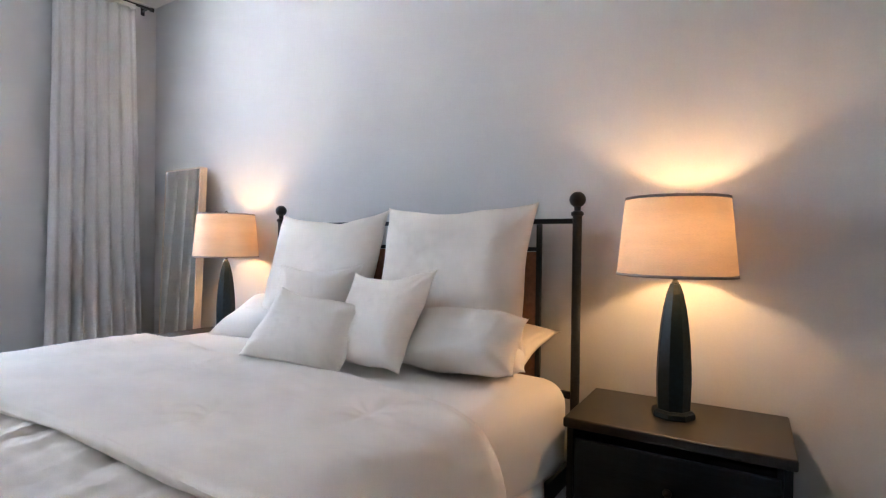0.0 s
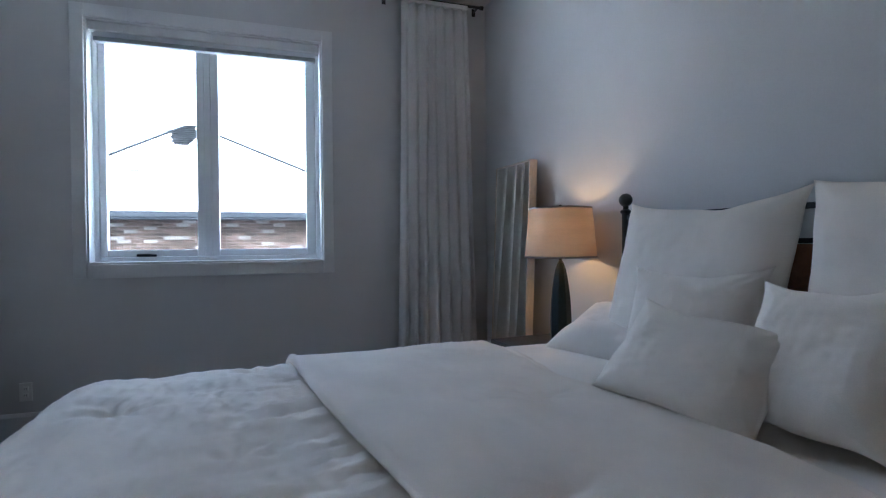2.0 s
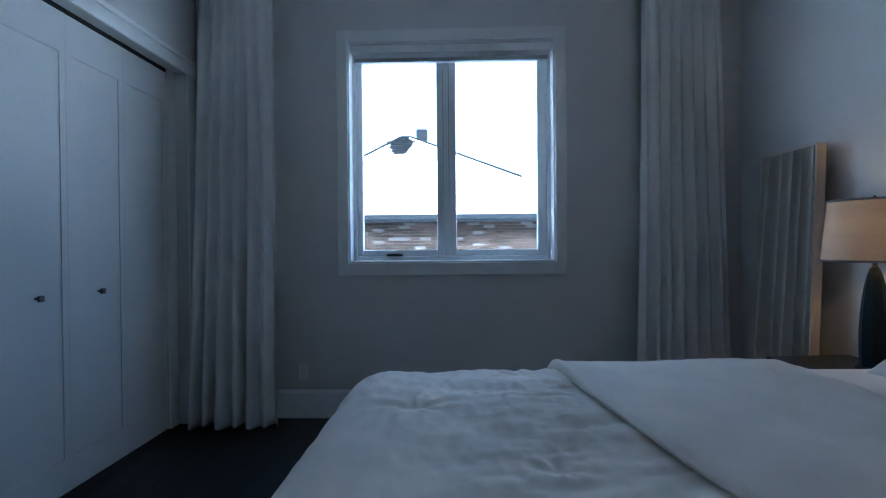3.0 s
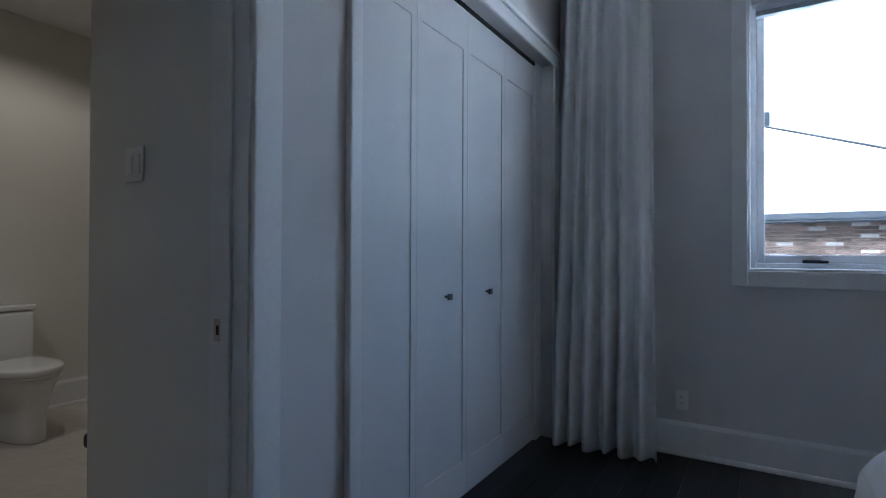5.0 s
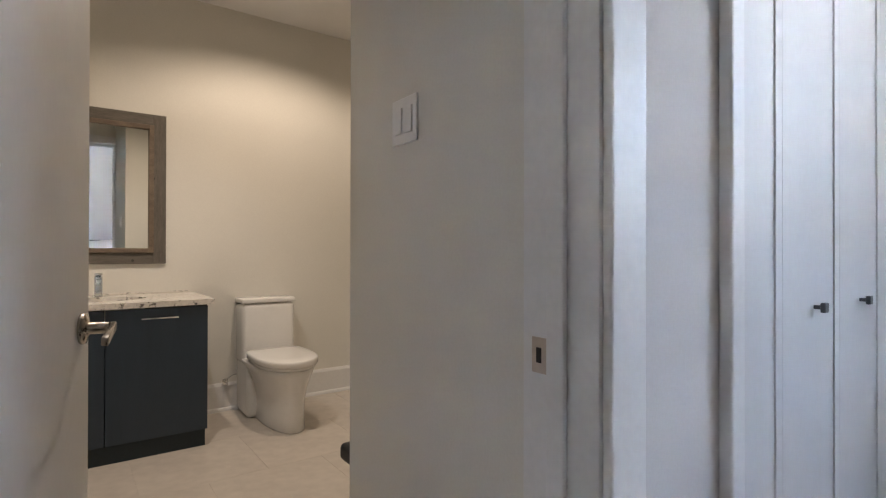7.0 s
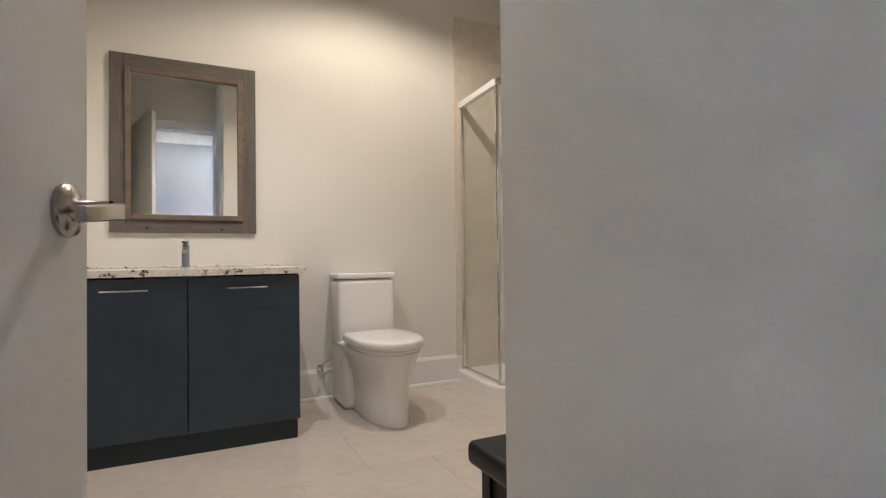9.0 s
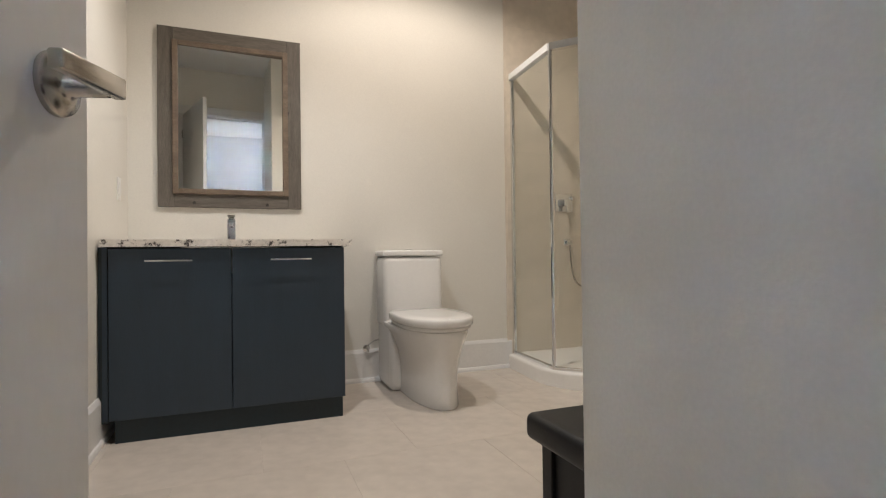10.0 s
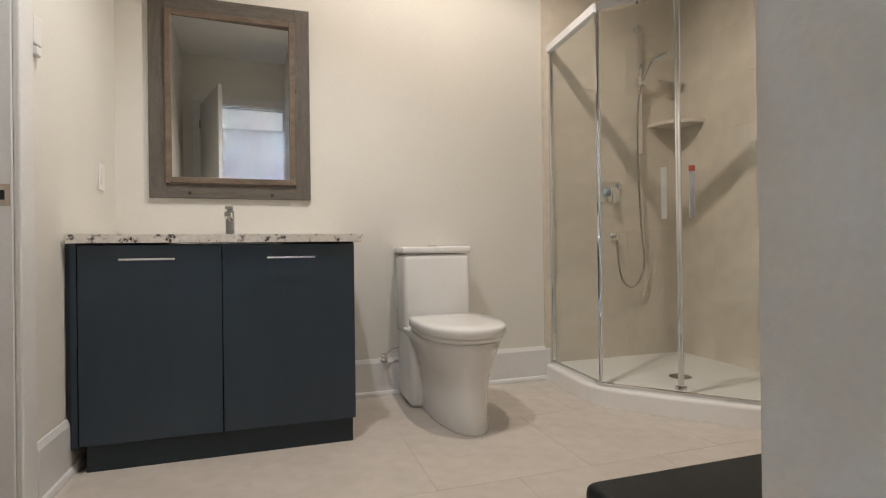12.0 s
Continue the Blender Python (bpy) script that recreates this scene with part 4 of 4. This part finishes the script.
def vanity_mirror():
    m = thing("wall_mirror", "mirror in a weathered grey wood frame above the vanity", "mirror", pose(0, KY, 0))
    x0, x1, z0, z1, f, g = -1.386, -0.618, 1.084, 2.095, 0.078, 0.030
    for mat, r in ((GREYWOODV, (x0, x0 + f, 0.002, 0.022, z0, z1)), (GREYWOODV, (x1 - f, x1, 0.002, 0.022, z0, z1)), (GREYWOOD, (x0 + f, x1 - f, 0.002, 0.0215, z0, z0 + f)), (GREYWOOD, (x0 + f, x1 - f, 0.002, 0.0215, z1 - f, z1))):
        part("frame_board", box(*r, bev=0.0025), mat, m)
    a0, a1, b0, b1 = x0 + f - 0.004, x1 - f + 0.004, z0 + f - 0.004, z1 - f + 0.004
    for r in ((a0, a0 + g, 0.010, 0.036, b0, b1), (a1 - g, a1, 0.010, 0.036, b0, b1), (a0 + g, a1 - g, 0.010, 0.036, b0, b0 + g), (a0 + g, a1 - g, 0.010, 0.036, b1 - g, b1)):
        part("inner_moulding", box(*r, bev=0.004), BROWNWOOD, m, "raised brown wood moulding")
    gw = (a1 - a0) / 2 - g + 0.004            # the glass sits slightly turned in its rebate
    part("mirror_glass", box(-gw, gw, -0.002, 0.002, b0 + g - 0.004, b1 - g + 0.004), MIRROR, m, m=pose((a0 + a1) / 2, 0.018, 0, 0, 0, 1.9))
    part("backing", box(a0 + 0.002, a1 - 0.002, 0.001, 0.004, b0, b1), DARKWOOD, m)
    for kx, kz in ((-0.80, 1.11), (-1.31, 1.66), (-1.19, 1.105)):
        part("wood_knot", tube([(kx, 0.0205, kz), (kx, 0.0226, kz)], 0.009, 12), DARKWOOD, m)


vanity_mirror()
wall_plate("wall_switch", "white rocker switch above the countertop", pose(LX, -5.15, 1.152, 0, 0, -90))
wall_plate("wall_switch", "white double rocker switch inside the doorway", pose(BX, -2.46, 1.495, 0, 0, 90), gang=2)


def thermostat():
    t = thing("fan_timer", "white wall timer with a small rocker below", "switch", pose(LX, -4.50, 1.52, 0, 0, -90))
    part("body", box(-0.03, 0.03, -0.014, 0, -0.03, 0.062, 0.004), PLASTIC, t)
    part("rocker", box(-0.016, 0.016, -0.018, 0, -0.066, -0.036, 0.004), PLASTIC, t)


thermostat()


# ---- toilet ----
def loft(rings, steps=48):
    """Skin over closed plan curves: rows of (z, half width, front y, back y, roundness)."""
    bm = bmesh.new()
    out = []
    for z, hw, yf, yb, e in rings:
        ring = []
        cy, ry = (yf + yb) / 2, (yf - yb) / 2
        for k in range(steps):
            a = 2 * math.pi * k / steps
            c, s = math.cos(a), math.sin(a)
            p = e if s < 0 else 2.1
            ring.append(bm.verts.new((hw * math.copysign(abs(c) ** (2 / p), c), cy + ry * math.copysign(abs(s) ** (2 / p), s), z)))
        out.append(ring)
    for a, b in zip(out, out[1:]):
        for k in range(steps):
            bm.faces.new((a[k], a[(k + 1) % steps], b[(k + 1) % steps], b[k]))
    bm.faces.new(out[0][::-1])
    bm.faces.new(out[-1])
    bmesh.ops.recalc_face_normals(bm, faces=bm.faces)
    return bm


def toilet():
    t = thing("toilet", "white one piece skirted toilet with closed lid", "toilet", pose(-2.035, KY, 0))
    part("bowl", loft([(0.0, 0.121, 0.772, 0.10, 5), (0.008, 0.124, 0.778, 0.10, 5), (0.10, 0.120, 0.772, 0.08, 5), (0.18, 0.124, 0.774, 0.06, 5), (0.25, 0.138, 0.784, 0.05, 5), (0.31, 0.160, 0.800, 0.04, 5), (0.36, 0.182, 0.814, 0.03, 5), (0.395, 0.194, 0.822, 0.025, 5), (0.402, 0.190, 0.815, 0.03, 5)]), CERAMIC, t, smooth=True)
    part("pedestal_back", box(-0.184, 0.184, 0.012, 0.31, 0.0, 0.41, 0.035, 5), CERAMIC, t, smooth=True)
    part("tank", box(-0.190, 0.190, 0.010, 0.205, 0.36, 0.790, 0.030, 5), CERAMIC, t, smooth=True)
    lid = part("tank_lid", box(-0.194, 0.194, 0.006, 0.210, 0.793, 0.829, 0.010, 4), CERAMIC, t, smooth=True)
    part("flush_button", lathe([(0.0, 0.828), (0.027, 0.828), (0.027, 0.833), (0.022, 0.836), (0.0, 0.836)], 24), CHROME, lid, smooth=True, m=pose(0, 0.10, 0))
    part("seat", loft([(0.404, 0.184, 0.812, 0.255, 5), (0.410, 0.189, 0.820, 0.25, 5), (0.421, 0.189, 0.820, 0.25, 5), (0.425, 0.186, 0.816, 0.255, 5)]), CERAMIC, t, smooth=True)
    part("lid", loft([(0.429, 0.196, 0.835, 0.245, 5), (0.434, 0.201, 0.840, 0.24, 5), (0.460, 0.201, 0.840, 0.24, 5), (0.469, 0.198, 0.836, 0.245, 5), (0.473, 0.188, 0.822, 0.26, 5), (0.475, 0.12, 0.72, 0.33, 5)]), CERAMIC, t, smooth=True)
    part("hinge_bar", box(-0.15, 0.15, 0.215, 0.25, 0.404, 0.442, 0.008), CERAMIC, t)


toilet()


def stop_valve():
    v = thing("stop_valve", "chrome water stop valve behind the toilet", "valve", pose(-1.775, KY, 0.215))
    part("flange", tube([(0, 0.016, 0), (0, 0.022, 0)], 0.022, 16), CHROME, v)
    part("body", tube([(0, 0.002, 0), (0, 0.07, 0)], 0.009, 12), CHROME, v)
    part("handle", box(-0.006, 0.006, 0.068, 0.085, -0.016, 0.016, 0.004), CHROME, v)
    part("hose", tube([(0, 0.05, 0.006), (-0.012, 0.05, 0.03), (-0.045, 0.05, 0.05), (-0.085, 0.05, 0.055)], 0.004, 8), CHROME, v)


stop_valve()


# ---- shower ----
A, B, C, D = (-2.84, KY), (-2.80, -4.80), (-3.30, -4.235), (RX, -4.235)
def arc_outline(off):
    """Tray outline, moved outwards by off, with softly rounded shoulders."""
    pts = [(A[0] + off, A[1] + 0.001)]
    b, c = Vector(B) + Vector((off, off * 0.41)), Vector(C) + Vector((off * 0.41, off))
    for corner, before, after in ((b, Vector((0, 1)), (c - b).normalized()), (c, (c - b).normalized(), Vector((-1, 0)))):
        p, q = corner - before * 0.16, corner + after * 0.16
        for k in range(9):
            u = k / 8
            pts.append(tuple(p * (1 - u) ** 2 + corner * 2 * u * (1 - u) + q * u * u))
    pts += [(RX - 0.001, D[1] + off), (RX - 0.001, KY + 0.001)]
    return pts[::-1]


def shower_tray():
    t = thing("shower_tray", "white acrylic neo angle shower tray with drain", "shower tray")
    part("rim", prism(arc_outline(0.045), 0.0, 0.098, 0.018, 4), ACRYLIC, t, smooth=False)
    fl = part("pan", prism([(x, y) for x, y in arc_outline(-0.055)], 0.0985, 0.1005), ACRYLIC, t)
    dr = part("drain", lathe([(0.0, 0.101), (0.055, 0.101), (0.058, 0.104), (0.050, 0.107), (0.0, 0.107)], 28), NICKEL, t, "round metal drain cover", True, pose(-3.30, -4.80, 0))
    return t


shower_tray()


def shower_enclosure():
    s = thing("shower_enclosure", "chrome framed neo angle glass shower enclosure", "shower enclosure")
    top, z0 = 2.03, 0.104
    segs = ((A, B, False), (B, C, True), (C, D, False))
    def bar(name, p, q, w, za, zb, mat):
        p, q = Vector(p), Vector(q)
        d = (q - p).normalized()
        n = Vector((-d.y, d.x)) * w
        return part(name, prism([tuple(p + n), tuple(p - n), tuple(q - n), tuple(q + n)], za, zb, 0.003), mat, s)
    for p, q, doors in segs:
        bar("top_rail", p, q, 0.019, top, top + 0.045, VINYL if not doors else CHROME)
        bar("bottom_rail", p, q, 0.011, z0 - 0.005, z0 + 0.012, CHROME)
    for x, y in (B, C):
        part("corner_post", tube([(x, y, z0), (x, y, top)], 0.012, 10), CHROME, s)
    part("wall_profile", box(A[0] - 0.011, A[0] + 0.011, KY + 0.001, KY + 0.03, z0, top, 0.003), CHROME, s)
    part("wall_profile", box(RX + 0.001, RX + 0.03, D[1] - 0.011, D[1] + 0.011, z0, top, 0.003), CHROME, s)
    def pane(name, p, q, za, zb):
        g = bar(name, p, q, 0.003, za, zb, SHOWERGLASS)
        g.visible_shadow = False
        return g
    pane("fixed_pane", (A[0], A[1] + 0.03), (B[0], B[1] - 0.014), z0 + 0.012, top)
    pane("fixed_pane", (C[0] - 0.014, C[1]), (D[0] + 0.03, D[1]), z0 + 0.012, top)
    b, c = Vector(B), Vector(C)
    d = (c - b).normalized()
    mid, n = (b + c) / 2, Vector((-d.y, d.x))
    out = -n if n.dot(Vector((1, 1))) < 0 else n
    for p, q, hs in ((b + d * 0.016, mid - d * 0.006, -1), (mid + d * 0.006, c - d * 0.016, 1)):
        door = pane("glass_door", tuple(p), tuple(q), z0 + 0.02, top - 0.005)
        edge = q if hs < 0 else p
        part("edge_seal", tube([(edge.x, edge.y, z0 + 0.02), (edge.x, edge.y, top - 0.005)], 0.008, 8), CHROME, door)
        h = edge + d * hs * 0.055 + out * 0.03
        part("handle", box(-0.013, 0.013, -0.004, 0.004, 0.945, 1.195, 0.002), CHROME, door, "upright flat chrome handle", m=Matrix.Translation((h.x, h.y, 0)) @ Matrix.Rotation(math.atan2(d.y, d.x), 4, "Z"))
        if hs > 0:
            part("tag", box(-0.0135, 0.0135, -0.0046, 0.0046, 1.165, 1.192), TAG, door, "small orange tag at the handle's end", m=Matrix.Translation((h.x, h.y, 0)) @ Matrix.Rotation(math.atan2(d.y, d.x), 4, "Z"))
        for z in (0.97, 1.15):
            k = edge + d * hs * 0.055
            part("handle_stud", tube([(k.x, k.y, z), (h.x, h.y, z)], 0.006, 8), CHROME, door)
        for z in (z0 + 0.02, top - 0.03):
            part("roller_clip", box(-0.02, 0.02, -0.012, 0.012, 0, 0.018, 0.003), CHROME, door, m=Matrix.Translation((edge.x, edge.y, z)) @ Matrix.Rotation(math.atan2(d.y, d.x), 4, "Z"))


shower_enclosure()


def hand_shower():
    h = thing("hand_shower", "chrome hand shower on a slide bar with hose", "shower head", pose(-3.475, KY + 0.012, 0))
    part("slide_bar", box(-0.016, 0.016, 0.035, 0.047, 1.42, 2.26, 0.003), CHROME, h)
    for z in (1.44, 2.24):
        part("bar_foot", box(-0.016, 0.016, 0.001, 0.036, z - 0.018, z + 0.018, 0.003), CHROME, h)
    part("slider", box(-0.026, 0.026, 0.028, 0.075, 1.86, 1.92, 0.005), CHROME, h)
    arm = part("handle", tube([(0.0, 0.075, 1.89), (-0.018, 0.100, 1.95), (-0.034, 0.122, 1.995)], 0.012, 12), CHROME, h)
    part("spray_head", box(-0.055, 0.055, -0.045, 0.045, -0.010, 0.010, 0.005), CHROME, h, "flat rectangular spray head", m=pose(-0.062, 0.150, 2.02, -24, 24, -35))
    pts = [(0.0, 0.078, 1.86), (0.035, 0.085, 1.80), (0.045, 0.075, 1.60), (0.035, 0.065, 1.30), (0.015, 0.06, 0.95), (-0.005, 0.06, 0.72), (0.03, 0.058, 0.60), (0.09, 0.055, 0.555), (0.155, 0.052, 0.60), (0.185, 0.050, 0.72), (0.19, 0.048, 0.86)]
    sm = []
    for a, b, c, d in zip([pts[0]] + pts[:-2], pts[:-1], pts[1:], pts[2:] + [pts[-1]]):
        for k in range(6):
            u = k / 6
            sm.append(tuple(0.5 * (2 * b[i] + (c[i] - a[i]) * u + (2 * a[i] - 5 * b[i] + 4 * c[i] - d[i]) * u * u + (3 * b[i] - a[i] - 3 * c[i] + d[i]) * u ** 3) for i in range(3)))
    part("hose", tube(sm + [pts[-1]], 0.006, 8), NICKEL, h, "flexible metal hose", True)
    part("hose_outlet", boxes([(0.165, 0.215, 0.001, 0.012, 0.855, 0.905), (0.178, 0.202, 0.012, 0.060, 0.868, 0.892)], bev=0.003), CHROME, h)


hand_shower()


def mixer():
    m = thing("shower_mixer", "square chrome shower mixer valve with lever", "faucet", pose(-3.265, KY + 0.012, 1.17))
    part("plate", box(-0.075, 0.075, 0.001, 0.008, -0.065, 0.065, 0.004), CHROME, m)
    part("body", box(-0.026, 0.026, 0.008, 0.055, -0.026, 0.026, 0.005), CHROME, m)
    part("lever", box(-0.014, 0.014, 0.045, 0.060, -0.075, 0.02, 0.004), CHROME, m)
    part("diverter", box(-0.075, -0.055, 0.008, 0.03, 0.02, 0.05, 0.003), CHROME, m)


mixer()


def corner_shelf():
    s = thing("corner_shelf", "cream tiled corner shelf in the shower", "shelf", pose(RX + 0.012, KY + 0.012, 1.605))
    bm = bmesh.new()
    outline = [(0.0005, 0.0005)] + [(0.24 * math.cos(radians(a)), 0.24 * math.sin(radians(a))) for a in range(0, 91, 10)]
    outline = [(max(x, 0.0005), max(y, 0.0005)) for x, y in outline]
    part("board", prism(outline, 0, 0.022, 0.004), TILE, s)


corner_shelf()


# ---- bench behind the closet ----
def bench():
    b = thing("bench", "low black leather bench with closed dark sides", "bench", pose(-2.185, -3.075, 0))
    part("cushion", box(-0.44, 0.44, -0.26, 0.26, 0.315, 0.385, 0.020, 4), BLACKLEATHER, b, "padded black leather top with a seam", True)
    part("seam", box(-0.439, 0.439, -0.0015, 0.0015, 0.3845, 0.3862), DARKGAP, b)
    part("base", box(-0.395, 0.395, -0.218, 0.218, 0.03, 0.316, 0.004), BLACKLEATHER, b)
    for x in (-0.385, 0.385):
        for y in (-0.205, 0.205):
            part("leg", box(x - 0.022, x + 0.022, y - 0.022, y + 0.022, 0, 0.3145, 0.003), BLACKLEATHER, b)


bench()


def downlight(x, y):
    d = thing("ceiling_light", "small round recessed ceiling light", "ceiling light", pose(x, y, HT), group="recessed lights")
    part("ring", lathe([(0.048, -0.001), (0.062, -0.001), (0.060, -0.008), (0.050, -0.006), (0.048, -0.001)], 28), TRIM, d, smooth=True)


for lx, ly in DOWNLIGHTS:
    downlight(lx, ly)


# ---- outside: the house across ----
structure("ground", box(-400, -4.3, -300, 300, -1.8, -1.5), SNOW, "snowy ground between the houses", "ground")


def neighbour_house():
    h = thing("neighbour_house", "brown brick house with a snow covered hip roof", "house", Matrix.Translation((-0.26, 0.29, 1.22)) @ Matrix.Scale(0.65, 4) @ Matrix.Translation((0.26, -0.29, -1.22)))
    x, ye, yw, top = -12.0, 2.9, -4.4, 1.80
    wall = part("wall", box(x - 8.4, x - 0.02, yw, ye, -3.0, top), MORTAR, h)
    part("gutter", boxes([(x - 0.03, x + 0.40, yw - 0.4, ye + 0.4, top, top + 0.13)], bev=0.02), GUTTER, h, "dark metal eaves gutter")
    part("soffit", box(x - 0.05, x + 0.38, yw - 0.35, ye + 0.35, top - 0.03, top), GUTTER, h)
    bm = bmesh.new()
    e = 0.4
    c = [bm.verts.new(p) for p in ((x + e, yw - e, top + 0.13), (x + e, ye + e, top + 0.13), (x - 8.8, ye + e, top + 0.13), (x - 8.8, yw - e, top + 0.13))]
    r = [bm.verts.new((x - 4.2, -1.9, 4.57)), bm.verts.new((x - 4.2, -1.6, 4.57))]
    for f in ((c[0], c[1], r[1], r[0]), (c[1], c[2], r[1]), (c[2], c[3], r[0], r[1]), (c[3], c[0], r[0]), (c[3], c[2], c[1], c[0])):
        bm.faces.new(f)
    bmesh.ops.recalc_face_normals(bm, faces=bm.faces)
    roof = part("roof", bm, SNOW, h, "roof under thick snow")
    slope = math.atan2(4.57 - top - 0.13, 4.2 + e)
    rnd = random.Random(4)
    for k in range(120):                   # bare shingles near the top
        row = rnd.randrange(9)
        u = 0.08 + row * 0.17
        wide = 0.10 + 0.16 * row if row < 3 else 0.50 - 0.05 * row
        y = -1.80 + rnd.uniform(-wide, wide * 0.7)
        px, pz = x - 4.2 + u * math.cos(slope), 4.57 - u * math.sin(slope)
        part("shingle", box(-0.062, 0.062, -0.11, 0.11, 0, 0.014), SHINGLE, roof, m=pose(px, y, pz + 0.004, 0, math.degrees(slope), 0))
    for k in range(46):                    # rows of shingle edges that show through the snow
        u = rnd.uniform(0.5, 3.6)
        y = -1.9 + rnd.uniform(-0.25 - 0.50 * u, 0.1 + 0.1 * u)
        ln = rnd.uniform(0.12, 0.45)
        part("shingle_edge", box(-0.010, 0.010, -ln, ln, 0, 0.008), SHINGLE, roof, m=pose(x - 4.2 + u * math.cos(slope), y, 4.57 - u * math.sin(slope) + 0.004, 0, math.degrees(slope), 0))
    part("ridge_cap", tube([(x - 4.2 + 0.62 * (4.2 + e), -1.6 + 0.62 * (ye + e + 1.6), 4.59 - 0.62 * (4.44 - top)), (x - 4.2, -1.6, 4.59), (x - 4.2, -1.9, 4.59), (x - 4.2 + 0.8 * (4.2 + e), -1.9 + 0.8 * (yw - e + 1.9), 4.59 - 0.8 * (4.44 - top))], 0.036, 6), SHINGLE, roof)
    ch = part("chimney", box(x - 4.25, x - 3.95, -1.40, -1.10, 4.12, 4.77, 0.01), SHINGLE, h)
    for k in range(4):
        part("louvre", box(x - 4.27, x - 3.93, -1.42, -1.08, 4.48 + k * 0.075, 4.52 + k * 0.075), GUTTER, ch)
    return wall


house_wall = neighbour_house()


# ---- small repeated pieces ----
def shared_piece(name, bm, mat):
    me = bpy.data.meshes.new(name)
    bm.to_mesh(me)
    bm.free()
    me.materials.append(mat)
    return me


def piece(name, me, parent, m):
    ob = new(name, me)
    ob.parent = parent
    ob.matrix_local = m
    return ob


def plain_box(x0, x1, y0, y1, z0, z1, edge):
    """A box whose upper edges are chamfered: 12 to 30 triangles."""
    bm = bmesh.new()
    rows = []
    for i, z in ((0, z0), (0, z1 - edge), (edge, z1)):
        rows.append([bm.verts.new(p) for p in ((x0 + i, y0 + i, z), (x1 - i, y0 + i, z), (x1 - i, y1 - i, z), (x0 + i, y1 - i, z))])
    for a, b in zip(rows, rows[1:]):
        for k in range(4):
            bm.faces.new((a[k], a[(k + 1) % 4], b[(k + 1) % 4], b[k]))
    bm.faces.new(rows[2])
    bm.faces.new(rows[0][::-1])
    return bm


# bathroom floor tiles, 0.6 x 0.3 m
tile_me = shared_piece("floor_tile", plain_box(0.0007, 0.5993, 0.0007, 0.5993, -0.0065, 0.0, 0.0004), FLOORTILE)
ty, row = KY + 0.001, 0
while ty < CY - 0.12:
    tx = RX - 0.60 + 0.3 * (row % 2)
    while tx < LX:
        if not (ty < -2.9 and tx + 0.6 < RX + 0.02) and (ty < -3.05 or tx > BX - 0.7):
            piece("floor_tile", tile_me, floor_bath, pose(tx, ty, 0))
        tx += 0.60
    ty += 0.60
    row += 1

# bedroom planks
rnd = random.Random(9)
plank_me = {}
py = CY - 0.10
while py < 2.48:
    done = 0                               # tenths of a metre laid in this row, of 57
    while done < 57:
        ln = min(rnd.choice((9, 12, 15, 18)) if done else rnd.randrange(3, 18), 57 - done)
        if ln not in plank_me:
            plank_me[ln] = shared_piece("plank", plain_box(0.0006, ln / 10 - 0.0006, 0.0006, 0.1294, -0.011, 0.0, 0.0012), DARKFLOOR)
        piece("plank", plank_me[ln], floor_bed, pose(WX + done / 10, py, 0))
        done += ln
    py += 0.13

# shower wall tiles, 0.6 x 0.3 m, on both shower walls up to the ceiling line
tiles_back = structure("wall_tiles_back", box(RX, -2.80, KY + 0.0005, KY + 0.0098, 0.05, 2.62), GROUT, "cream porcelain tiles on the shower back wall", "tiles")
tiles_side = structure("wall_tiles_side", box(RX + 0.0005, RX + 0.0098, KY, -4.15, 0.05, 2.62), GROUT, "cream porcelain tiles on the shower side wall", "tiles")
flat = {}
for kind in ("back", "side"):
    for width in (0.6, 0.42, 0.3, 0.22):
        bm = plain_box(0.0008, width - 0.0008, 0.0008, 0.2992, 0, 0.008, 0.0008)
        turn = Matrix.Rotation(radians(90), 4, "X") if kind == "back" else Matrix.Rotation(radians(90), 4, "Z") @ Matrix.Rotation(radians(90), 4, "X")
        if kind == "back":
            turn = Matrix.Rotation(radians(180), 4, "Z") @ turn
        bmesh.ops.transform(bm, matrix=turn, verts=bm.verts)
        flat[kind, width] = shared_piece("wall_tile", bm, TILE)
for r in range(9):
    z = -0.08 + 0.3 * r + 0.1
    for x, w in ((-2.80, 0.42), (-3.22, 0.6)) if r % 2 else ((-2.80, 0.6), (-3.40, 0.42)):
        piece("wall_tile", flat["back", w], tiles_back, pose(x, KY + 0.003, z))
    ys = ((KY + 0.012, 0.6), (KY + 0.612, 0.6)) if r % 2 else ((KY + 0.012, 0.3), (KY + 0.312, 0.6), (KY + 0.912, 0.3))
    for y, w in ys:
        piece("wall_tile", flat["side", w], tiles_side, pose(RX + 0.003, y, z))
tile_edge = structure("trim_tile_edge", boxes([(-2.8005, -2.786, KY + 0.0005, KY + 0.012, 0.02, 2.62)]), TILE, "cream bullnose edge of the shower tiles", "trim")

# bricks of the house across, where they show over the sill
brick_me = shared_piece("brick", plain_box(0.004, 0.236, 0.004, 0.064, -0.03, 0.012, 0.003), BRICK)
pale_me = shared_piece("brick", plain_box(0.004, 0.236, 0.004, 0.064, -0.03, 0.012, 0.003), material("pale_brick", (0.19, 0.175, 0.165), 0.9, vary=0.2, grain=30, bump=0.2))
face = Matrix.Rotation(radians(90), 4, "Z") @ Matrix.Rotation(radians(90), 4, "X")
for r in range(11):
    z = 1.765 - 0.068 * (r + 1)
    for k in range(26):
        y = -3.3 + 0.24 * k + 0.12 * (r % 2)
        piece("brick", pale_me if rnd.random() < 0.12 else brick_me, house_wall, Matrix.Translation((-12.02, y, z)) @ face)
